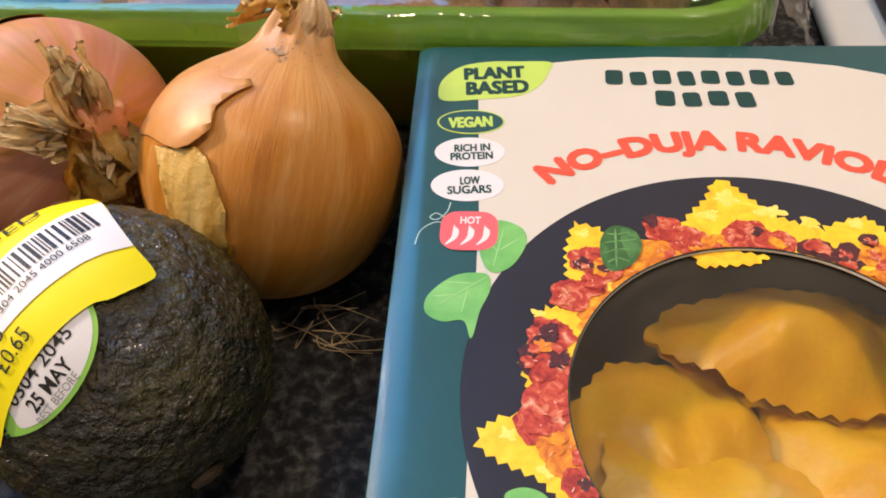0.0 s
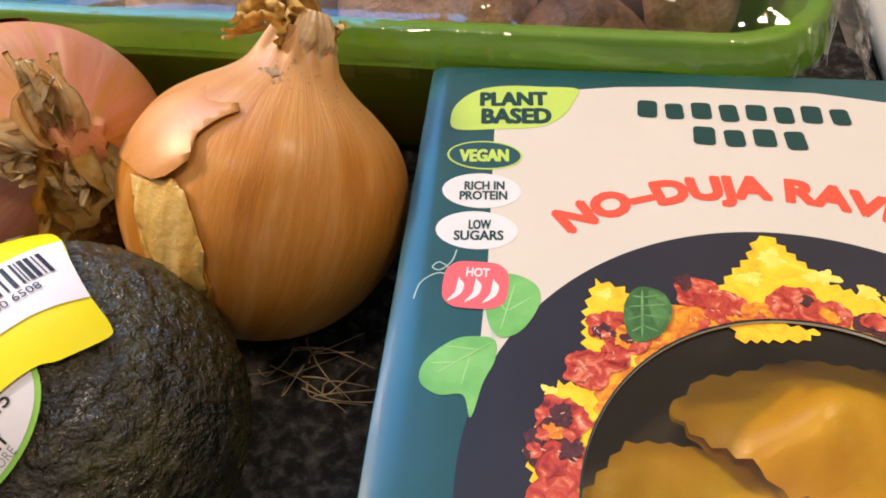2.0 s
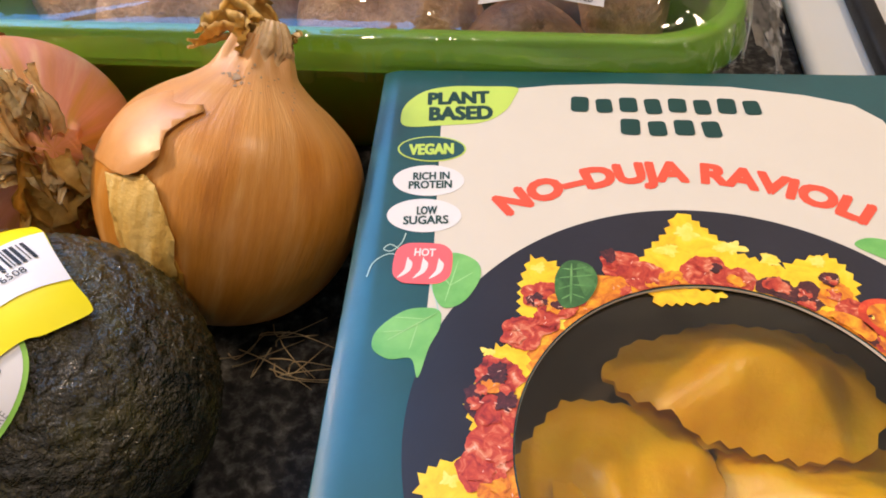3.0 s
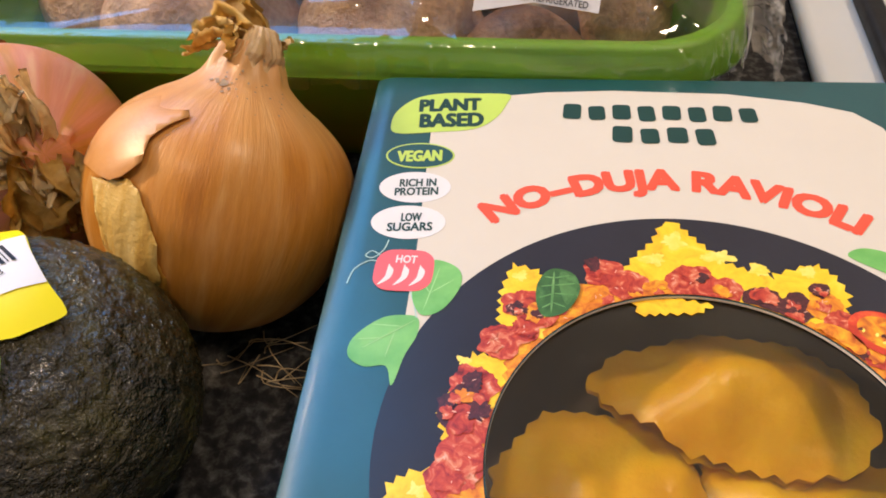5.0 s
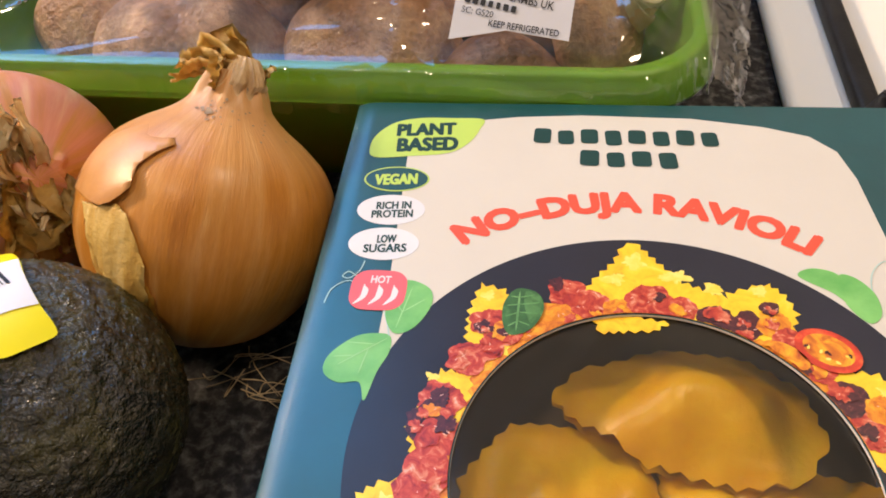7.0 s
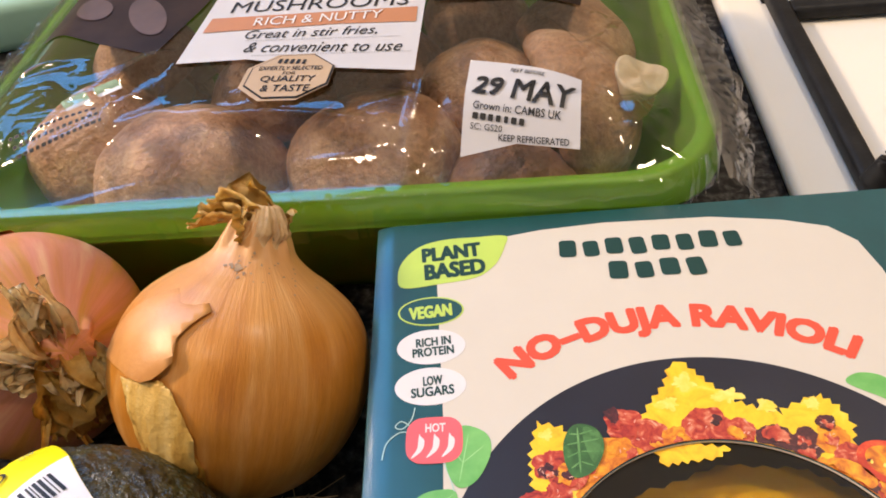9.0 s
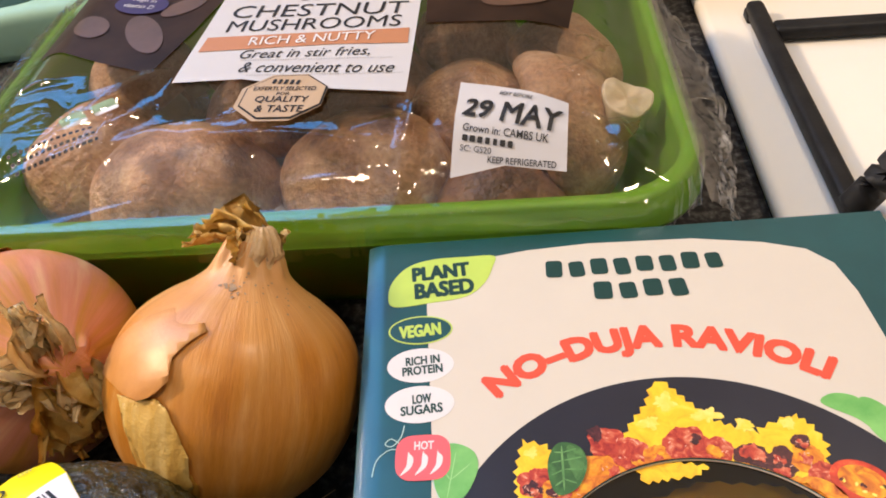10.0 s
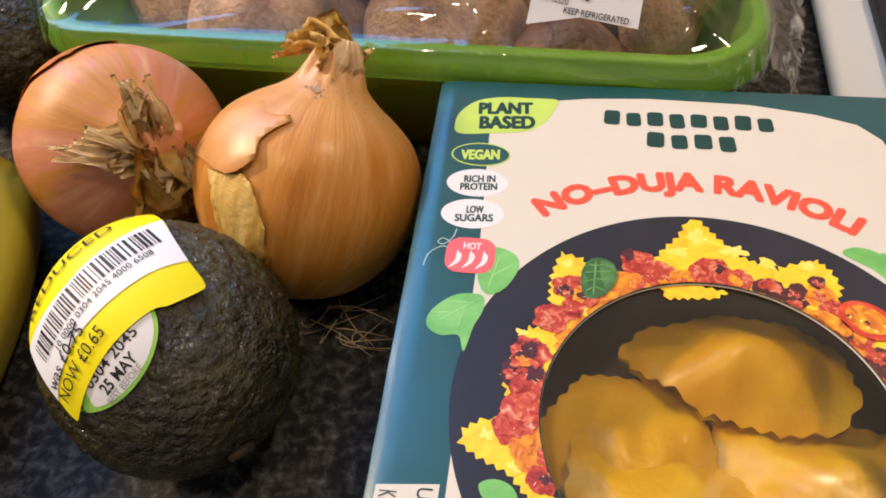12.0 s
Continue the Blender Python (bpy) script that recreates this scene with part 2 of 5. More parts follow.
M_BASILMID = surface("printed_mid_basil", [(0.3, (0.035, 0.12, 0.03)), (0.7, (0.10, 0.26, 0.075))], 400, 0.4, coat=0.2, distort=0.8)
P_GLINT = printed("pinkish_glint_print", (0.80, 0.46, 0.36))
M_LEAFDARK = surface("printed_light_basil", [(0.3, (0.06, 0.20, 0.05)), (0.7, (0.20, 0.42, 0.14))], 300, 0.4, coat=0.2)
M_YELLOW = printed("bright_yellow_sticker", (0.86, 0.74, 0.005), 0.4, 0.03)
M_STICKER = printed("white_sticker", (0.78, 0.77, 0.80), 0.42, 0.02)
M_GREENRING = printed("light_green_sticker_edge", (0.30, 0.62, 0.10), 0.4)
M_BROWNFILM = surface("dark_brown_printed_wrap", [(0.35, (0.018, 0.009, 0.006)), (0.65, (0.042, 0.022, 0.014))], 40, 0.4, spec=0.1)
M_TANPRINT = surface("tan_mushroom_print", [(0.3, (0.055, 0.026, 0.015)), (0.7, (0.11, 0.055, 0.032))], 70, 0.4)
M_COPPER = printed("copper_brown_print", (0.46, 0.20, 0.10), 0.4)
M_PURPLE = printed("dark_purple_print", (0.035, 0.025, 0.10), 0.35)
M_KRAFT = printed("kraft_tan_print", (0.46, 0.33, 0.21), 0.45)
M_OLIVE = printed("pale_green_print", (0.30, 0.42, 0.24), 0.45)
M_MINT = printed("mint_green_print", (0.36, 0.58, 0.46), 0.4)
M_DKGREEN = printed("deep_green_print", (0.012, 0.06, 0.05), 0.4)
M_ORANGE = printed("orange_print", (0.80, 0.22, 0.015), 0.4)
M_BLUEPRINT = printed("pale_blue_print", (0.10, 0.30, 0.42), 0.4)
M_SLATE = surface("dark_slate_plastic", [(0.3, (0.012, 0.013, 0.018)), (0.7, (0.03, 0.03, 0.04))], 60, 0.4)
M_WALL = surface("warm_white_wall_paint", [(0.3, (0.62, 0.57, 0.50)), (0.7, (0.70, 0.65, 0.58))], 4, 0.8, bump=0.1, bump_scale=150)
M_FLOOR = surface("grey_floor_vinyl", [(0.3, (0.20, 0.18, 0.16)), (0.7, (0.30, 0.27, 0.24))], 6, 0.5)
M_CABINET = surface("white_cabinet_board", [(0.3, (0.62, 0.60, 0.57)), (0.7, (0.70, 0.68, 0.65))], 5, 0.4)
M_GLASS = clear_film("window_glass", 0.02, 0.04, 0.9)


# ---- mesh helpers ----
def link_mesh(name, bm, material, smooth):
    me = bpy.data.meshes.new(name)
    bm.normal_update()
    bm.to_mesh(me)
    bm.free()
    for m in material if isinstance(material, (list, tuple)) else [material]:
        me.materials.append(m)
    if smooth:
        me.polygons.foreach_set("use_smooth", [True] * len(me.polygons))
    return new(name, me)


def part(name, bm, material, parent, label="", smooth=True):
    ob = link_mesh(name, bm, material, smooth)
    ob.parent = parent
    return tagged(ob, label)


def thing(name, m, label, category, group="", kind=""):
    ob = new(name)
    ob.empty_display_size = 0.02
    ob.matrix_world = m
    return tagged(ob, label, category, group, kind)


def slab(bm, x0, x1, y0, y1, z0, z1, bevel=0.0, segs=2):
    g = bmesh.ops.create_cube(bm, size=1.0)
    bmesh.ops.transform(bm, matrix=Matrix.Translation(((x0 + x1) / 2, (y0 + y1) / 2, (z0 + z1) / 2)) @ Matrix.Diagonal((x1 - x0, y1 - y0, z1 - z0, 1)), verts=g["verts"])
    if bevel:
        es = list({e for v in g["verts"] for e in v.link_edges})
        bmesh.ops.bevel(bm, geom=es, offset=bevel, segments=segs, affect="EDGES", profile=0.5)
    return bm


def box_bm(*a, **k):
    return slab(bmesh.new(), *a, **k)


def smooth_curve(pts, n):
    """n points along a Catmull-Rom curve through pts."""
    out, m = [], len(pts) - 1
    for i in range(n):
        t = i / (n - 1) * m
        k = min(int(t), m - 1)
        f = t - k
        p0, p1, p2, p3 = (Vector(pts[max(0, min(m, j))]) for j in (k - 1, k, k + 1, k + 2))
        out.append(0.5 * (2 * p1 + (p2 - p0) * f + (2 * p0 - 5 * p1 + 4 * p2 - p3) * f * f + (3 * p1 - p0 - 3 * p2 + p3) * f ** 3))
    return out


def lathe(profile, rings, segs, wobble=None):
    bm = bmesh.new()
    rows = []
    for p in smooth_curve([(r, 0, z) for r, z in profile], rings):
        row = []
        for j in range(segs):
            a = 2 * math.pi * j / segs
            v = Vector((max(p.x, 1e-5) * math.cos(a), max(p.x, 1e-5) * math.sin(a), p.z))
            row.append(bm.verts.new(wobble(v, a) if wobble else v))
        rows.append(row)
    for r0, r1 in zip(rows, rows[1:]):
        for j in range(segs):
            bm.faces.new((r0[j], r0[(j + 1) % segs], r1[(j + 1) % segs], r1[j]))
    bm.faces.new(rows[0][::-1])
    bm.faces.new(rows[-1])
    return bm


def tube(pts, r, segs=8, taper=None):
    """A round rod along pts; taper gives the radius's share from 0 to 1 along it."""
    bm = bmesh.new()
    pts = [Vector(p) for p in pts]
    rows = []
    for i, p in enumerate(pts):
        d = (pts[min(i + 1, len(pts) - 1)] - pts[max(i - 1, 0)]).normalized()
        up = Vector((0, 0, 1)) if abs(d.z) < 0.9 else Vector((1, 0, 0))
        a = d.cross(up).normalized()
        b = d.cross(a)
        q = r * (taper(i / (len(pts) - 1)) if taper else 1)
        rows.append([bm.verts.new(p + q * (math.cos(2 * math.pi * j / segs) * a + math.sin(2 * math.pi * j / segs) * b)) for j in range(segs)])
    for r0, r1 in zip(rows, rows[1:]):
        for j in range(segs):
            bm.faces.new((r0[j], r0[(j + 1) % segs], r1[(j + 1) % segs], r1[j]))
    bm.faces.new(rows[0][::-1])
    bm.faces.new(rows[-1])
    bmesh.ops.recalc_face_normals(bm, faces=bm.faces)
    return bm


# flat outlines, (u, v) in metres
def ellipse(cx, cy, rx, ry, n=40, turn=0.0):
    c, s = math.cos(radians(turn)), math.sin(radians(turn))
    return [(cx + rx * math.cos(a) * c - ry * math.sin(a) * s, cy + rx * math.cos(a) * s + ry * math.sin(a) * c) for a in (2 * math.pi * i / n for i in range(n))]


def rounded(cx, cy, w, h, r, n=6, turn=0.0):
    out = []
    for sx, sy, a0 in ((1, 1, 0), (-1, 1, 90), (-1, -1, 180), (1, -1, 270)):
        for i in range(n + 1):
            a = radians(a0 + 90 * i / n)
            out.append((sx * (w / 2 - r) + r * math.cos(a), sy * (h / 2 - r) + r * math.sin(a)))
    c, s = math.cos(radians(turn)), math.sin(radians(turn))
    return [(cx + x * c - y * s, cy + x * s + y * c) for x, y in out]


def soft(pts, per=6):
    """A closed smooth outline through pts."""
    n, out = len(pts), []
    for k in range(n):
        p0, p1, p2, p3 = (Vector(pts[(k + j) % n]) for j in (-1, 0, 1, 2))
        for i in range(per):
            f = i / per
            q = 0.5 * (2 * p1 + (p2 - p0) * f + (2 * p0 - 5 * p1 + 4 * p2 - p3) * f * f + (3 * p1 - p0 - 3 * p2 + p3) * f ** 3)
            out.append((q.x, q.y))
    return out


def pinked(pts, tooth=0.0016, depth=0.0007):
    """A closed outline with zigzag teeth."""
    out = []
    for (x0, y0), (x1, y1) in zip(pts, pts[1:] + pts[:1]):
        L = math.hypot(x1 - x0, y1 - y0)
        n = max(1, round(L / tooth))
        nx, ny = (y1 - y0) / L, -(x1 - x0) / L
        for i in range(n):
            for f, k in ((i / n, -1), ((i + 0.5) / n, 1)):
                out.append((x0 + (x1 - x0) * f + nx * depth * k, y0 + (y1 - y0) * f + ny * depth * k))
    return out


def blob(cx, cy, r, seed, n=36, rough=0.5):
    out = []
    for i in range(n):
        c, q = math.cos(2 * math.pi * i / n), math.sin(2 * math.pi * i / n)
        k = r * (1 + rough * noise.noise(Vector((c * 1.6, q * 1.6, seed * 7.3))) + 0.5 * rough * noise.noise(Vector((c * 5, q * 5, seed * 3.1))))
        out.append((cx + k * c, cy + k * q))
    return out


def sheet(outlines, lay, h=0.0001, step=None):
    """Flat filled outlines, cut into steps where they must bend, laid on a surface by lay(u, v, h)."""
    bm = bmesh.new()
    for o in outlines:
        f = bm.faces.new([bm.verts.new((x, y, 0)) for x, y in o])
        if f.calc_area() and f.normal.z < 0:
            f.normal_flip()
    bm.normal_update()
    for f in bm.faces:
        if f.normal.z < 0:
            f.normal_flip()
    if step:
        xs, ys = [v.co.x for v in bm.verts], [v.co.y for v in bm.verts]
        for k, (lo, hi) in enumerate(((min(xs), max(xs)), (min(ys), max(ys)))):
            for i in range(1, int((hi - lo) / step) + 1):
                at, no = Vector((0, 0, 0)), Vector((0, 0, 0))
                at[k], no[k] = lo + i * step - step * 0.37, 1
                bmesh.ops.bisect_plane(bm, geom=bm.verts[:] + bm.edges[:] + bm.faces[:], plane_co=at, plane_no=no)
    bmesh.ops.triangulate(bm, faces=bm.faces)
    for v in bm.verts:
        v.co = lay(v.co.x, v.co.y, h)
    return bm


def letters(body, w, h, cx, cy, lay, lift=0.0002, bold=0.0, turn=0.0, arc=None, shear=0.0):
    """Words in the built-in font, fitted to w by h metres about (cx, cy); arc = (centre x, centre y, radius) bends the base line."""
    cu = bpy.data.curves.new("words", "FONT")
    cu.body, cu.offset, cu.resolution_u, cu.shear = body, bold, 3, shear
    cu.align_x, cu.align_y = "CENTER", "CENTER"
    tmp = new("words", cu)
    bpy.context.view_layer.update()
    me = bpy.data.meshes.new_from_object(tmp.evaluated_get(bpy.context.evaluated_depsgraph_get()))
    bpy.data.objects.remove(tmp)
    bpy.data.curves.remove(cu)
    bm = bmesh.new()
    bm.from_mesh(me)
    bpy.data.meshes.remove(me)
    bmesh.ops.triangulate(bm, faces=bm.faces)
    xs, ys = [v.co.x for v in bm.verts], [v.co.y for v in bm.verts]
    mx, my, kx, ky = (min(xs) + max(xs)) / 2, (min(ys) + max(ys)) / 2, w / (max(xs) - min(xs)), h / (max(ys) - min(ys))
    c, s = math.cos(radians(turn)), math.sin(radians(turn))
    for v in bm.verts:
        u, q = (v.co.x - mx) * kx, (v.co.y - my) * ky
        if arc:
            a, r = u / arc[2], arc[2] + q + h / 2
            x, y = arc[0] + r * math.sin(a), arc[1] + r * math.cos(a)
        else:
            x, y = cx + u * c - q * s, cy + u * s + q * c
        v.co = lay(x, y, lift)
    return bm


def heavy(body, w, h, cx, cy, lay, lift=0.0002, weight=0.0002, turn=0.0, arc=None):
    """Thick lettering: the same words several times, each a hair beside the other."""
    bm = bmesh.new()
    for k, (dx, dy) in enumerate(((0, 0), (1, 0.5), (-1, -0.5), (0.5, -1), (-0.5, 1), (0.8, 0.8), (-0.8, -0.8), (-0.9, 0.6), (0.9, -0.6))):
        sx, sy = dx * weight, dy * weight
        b2 = letters(body, w - 2 * weight, h - 2 * weight, cx + sx, cy + sy, (lambda u, v, q: lay(u + sx, v + sy, q)) if arc else lay, lift + 0.000004 * k, 0.0, turn, arc)
        tmp = bpy.data.meshes.new("words")
        b2.to_mesh(tmp)
        b2.free()
        bm.from_mesh(tmp)
        bpy.data.meshes.remove(tmp)
    return bm


def bars(cx, cy, w, h, n, lay, lift=0.0002, turn=0.0, seed=1, fill=0.7):
    """Unreadable writing: a row of plain bars."""
    rnd, outs, c, s = random.Random(seed), [], math.cos(radians(turn)), math.sin(radians(turn))
    cell = w / n
    for i in range(n):
        k = cell * fill * rnd.uniform(0.75, 1.15)
        outs.append(rounded(cx + (-w / 2 + (i + 0.5) * cell) * c, cy + (-w / 2 + (i + 0.5) * cell) * s, k, h, min(k, h) * 0.2, 2, turn))
    return sheet(outs, lay, lift)


def ball_lay(centre_dir, up, radius_of):
    """Lays (u, v) on a closed rounded body about the origin; u goes to the right of up, seen from outside, along centre_dir."""
    z = Vector(centre_dir).normalized()
    x = Vector(up).cross(z).normalized()
    y = z.cross(x)
    def lay(u, v, h):
        R = radius_of(z)
        d = math.hypot(u, v)
        w = z if d < 1e-9 else (z * math.cos(d / R) + (x * u + y * v) / d * math.sin(d / R))
        return w * (radius_of(w) + h)
    return lay


# ---- the kitchen round the counter ----
def wall(name, *a):
    return tagged(link_mesh(name, box_bm(*a), M_WALL, False), "warm white painted kitchen wall", "wall", kind="structure")


wall("wall_west", -1.70, -1.60, -1.60, 0.62, -0.90, 1.50)
wall("wall_east", 1.60, 1.70, -1.60, 0.62, -0.90, 1.50)
wall("wall_south", -1.70, 1.70, -1.70, -1.60, -0.90, 1.50)
wb = bmesh.new()
x0, x1, z0, z1 = WINDOW
slab(wb, -1.70, x0, 0.62, 0.74, -0.90, 1.50)
slab(wb, x1, 1.70, 0.62, 0.74, -0.90, 1.50)
slab(wb, x0, x1, 0.62, 0.74, -0.90, z0)
slab(wb, x0, x1, 0.62, 0.74, z1, 1.50)
tagged(link_mesh("wall_north", wb, M_WALL, False), "warm white painted wall behind the counter", "wall", kind="structure")
win = thing("window_1", pose(0, 0, 0), "white framed kitchen window in the back wall", "window", kind="structure")
fb = bmesh.new()
for a in ((x0, x0 + 0.04, z0, z1), (x1 - 0.04, x1, z0, z1), (x0 + 0.04, x1 - 0.04, z0, z0 + 0.04), (x0 + 0.04, x1 - 0.04, z1 - 0.04, z1)):
    slab(fb, a[0], a[1], 0.715, 0.738, a[2], a[3])
part("window_frame", fb, M_CABINET, win, smooth=False)
pane = part("pane", box_bm(x0 + 0.04, x1 - 0.04, 0.722, 0.726, z0 + 0.04, z1 - 0.04), M_GLASS, win, smooth=False)
pane.visible_shadow = False
tagged(link_mesh("floor", box_bm(-1.70, 1.70, -1.70, 0.74, -1.0, -0.90), M_FLOOR, False), "grey vinyl kitchen floor", "floor", kind="structure")
tagged(link_mesh("ceiling", box_bm(-1.70, 1.70, -1.70, 0.74, 1.50, 1.60), M_WALL, False), "white painted kitchen ceiling", "ceiling", kind="structure")

base = tagged(link_mesh("base_cabinet", box_bm(-1.58, 1.58, 0.02, 0.61, -0.90, -0.040), M_CABINET, False), "white base cabinet under the dark worktop", "cabinet")
tagged(link_mesh("worktop", box_bm(-1.59, 1.59, -0.12, 0.615, -0.038, 0.0, bevel=0.004), M_COUNTER, False), "dark grey mottled stone-effect kitchen worktop", "worktop", kind="structure")


# ---- hob ----
HOB = Matrix.Translation((0.1055, 0.2, 0)) @ pose(0, 0, 0, 0, 0, -2.6) @ Matrix.Translation((-0.1055, -0.2, 0))   # set a little askew to the box


def hob():
    t = thing("gas_hob", HOB, "cream white enamelled gas hob set into the worktop", "hob")
    bm = box_bm(0.1016, 0.66, -0.06, 0.400, 0.0005, 0.0085, bevel=0.0035, segs=3)
    part("hob_plate", bm, M_ENAMEL, t)
    part("rim_seal", box_bm(0.1025, 0.6592, -0.0592, 0.3992, 0.0, 0.0018, bevel=0.0005), M_IRON, t, "dark seal under the hob's edge")
    return t


def grate():
    t = thing("pan_support", HOB, "black enamelled iron pan support on the hob", "pan support")
    def bar(x0, x1, y0, y1, z0, z1):
        return box_bm(x0, x1, y0, y1, z0, z1, bevel=0.0022, segs=3)
    part("side_bar", bar(0.1186, 0.1258, 0.2005, 0.335, 0.0090, 0.0158), M_IRON, t)
    part("cross_bar", bar(0.1250, 0.50, 0.3090, 0.3180, 0.0092, 0.0156), M_IRON, t)
    part("side_bar", bar(0.4920, 0.5005, 0.2005, 0.335, 0.0090, 0.0180), M_IRON, t)
    for y in (0.205, 0.02):
        for sx, xa in ((1, 0.1223), (-1, 0.4965)):
            pts = smooth_curve([(xa, y, 0.0125), (xa + sx * 0.004, y, 0.020), (xa + sx * 0.010, y, 0.032), (xa + sx * 0.016, y, 0.0385), (xa + sx * 0.03, y, 0.040), (xa + sx * 0.12, y, 0.040)], 26)
            part("prong", tube(pts, 0.0052, 10), M_IRON, t)
    for x in (0.1223, 0.4962):
        for y in (0.021, 0.2, 0.331):
            part("foot", box_bm(x - 0.004, x + 0.004, y - 0.004, y + 0.004, 0.0080, 0.0125, bevel=0.001), M_IRON, t)
    part("side_bar", bar(0.1186, 0.1258, 0.0165, 0.1985, 0.0090, 0.0158), M_IRON, t)
    return t


hob()
grate()

# ---- mushroom pack ----
TX0, TX1, TY0, TY1, RIM = -0.1625, 0.0685, 0.1775, 0.330, 0.0475
TRAY = Matrix.Translation((-0.017, 0.1762, 0)) @ pose(0, 0, 0, 0, 0, -1.9) @ Matrix.Translation((0.017, -0.177, 0))   # a little askew to the box


def sstep(a):
    a = min(1.0, max(0.0, a))
    return a * a * (3 - 2 * a)


FOLDS = []
fold_rnd = random.Random(21)
for k in range(90):
    a = fold_rnd.choice((fold_rnd.gauss(1.25, 0.35), fold_rnd.gauss(0.35, 0.3), fold_rnd.uniform(0, math.pi)))
    FOLDS.append((fold_rnd.uniform(TX0 + 0.01, TX1 - 0.005), fold_rnd.uniform(TY0 + 0.004, TY1 - 0.02), math.cos(a), math.sin(a), fold_rnd.uniform(0.012, 0.034),
                  fold_rnd.choice((1, 1, -0.7)) * fold_rnd.uniform(0.0007, 0.0021), fold_rnd.uniform(0.0010, 0.0026)))
FOLDS += [(-0.011, 0.1966, -0.31, -0.95, 0.024, 0.0042, 0.0034), (-0.030, 0.1960, -0.97, 0.2, 0.034, 0.0024, 0.003), (-0.098, 0.2080, 0.72, 0.69, 0.034, 0.0036, 0.004), (-0.112, 0.1960, 0.95, 0.3, 0.034, 0.0028, 0.0035), (0.045, 0.1990, 0.8, -0.6, 0.02, 0.0028, 0.003), (0.056, 0.2120, 0.1, 1.0, 0.03, 0.0030, 0.003),
          (-0.104, 0.2210, 0.52, 0.85, 0.050, 0.0050, 0.0070), (-0.056, 0.2000, 0.99, -0.12, 0.042, 0.0030, 0.0032), (-0.0115, 0.2030, 0.22, 0.97, 0.024, 0.0040, 0.0034)]
for k in range(22):   # taut pleats over the right-hand rim
    a = fold_rnd.gauss(1.45, 0.25)
    FOLDS.append((fold_rnd.uniform(0.036, 0.066), fold_rnd.uniform(TY0 + 0.004, TY1 - 0.03), math.cos(a), math.sin(a), fold_rnd.uniform(0.010, 0.030), fold_rnd.uniform(0.0020, 0.0040), fold_rnd.uniform(0.0028, 0.0046)))
for k in range(12):   # slack gathers at the left-hand end
    a = fold_rnd.gauss(0.95, 0.45)
    FOLDS.append((fold_rnd.uniform(-0.158, -0.098), fold_rnd.uniform(TY0 + 0.01, 0.29), math.cos(a), math.sin(a), fold_rnd.uniform(0.012, 0.036), fold_rnd.uniform(0.0007, 0.0016), fold_rnd.uniform(0.0016, 0.0032)))


TAUT = ((-0.002, 0.033, 0.186, 0.219), (-0.089, -0.010, 0.215, 0.292), (-0.066, -0.035, 0.205, 0.233), (-0.150, -0.083, 0.240, 0.322), (-0.012, 0.044, 0.251, 0.322))   # where labels and print hold it flat


def film_base(x, y):
    return RIM + 0.0010 + 0.0122 * sstep(min((x - TX0) / 0.03, (TX1 - x) / 0.05, (y - TY0) / 0.027, (TY1 - y) / 0.03))


def film_z(x, y):
    d = min((x - TX0) / 0.03, (TX1 - x) / 0.05, (y - TY0) / 0.027, (TY1 - y) / 0.03)
    k = sstep(d)
    w = noise.noise(Vector((x * 38, y * 26, 1.7))) * 0.0009
    for px, py, c, q, L_, amp, wid in FOLDS:
        u, v = (x - px) * c + (y - py) * q, (y - py) * c - (x - px) * q
        if abs(u) < L_ and abs(v) < wid * 2:
            w += amp * (1 - abs(u) / L_) * math.exp(-(v / wid) ** 2 * 2) if v < 0 else amp * (1 - abs(u) / L_) * max(0, 1 - v / wid)
    for x0_, x1_, y0_, y1_ in TAUT:
        gap = max(x0_ - x, x - x1_, y0_ - y, y - y1_, 0.0)
        w *= sstep(gap / 0.006)
    return film_base(x, y) + (0.25 + 0.75 * k) * w


def film_lay(u, v, h):
    return Vector((u, v, film_base(u, v) + 0.0004 + h))


def ring_outline(x0, x1, y0, y1, r, n=7):
    return rounded((x0 + x1) / 2, (y0 + y1) / 2, x1 - x0, y1 - y0, r, n)


def loft(loops):
    bm = bmesh.new()
    rows = [[bm.verts.new(p) for p in l] for l in loops]
    n = len(rows[0])
    for a, b in zip(rows, rows[1:]):
        for j in range(n):
            bm.faces.new((a[j], a[(j + 1) % n], b[(j + 1) % n], b[j]))
    return bm, rows


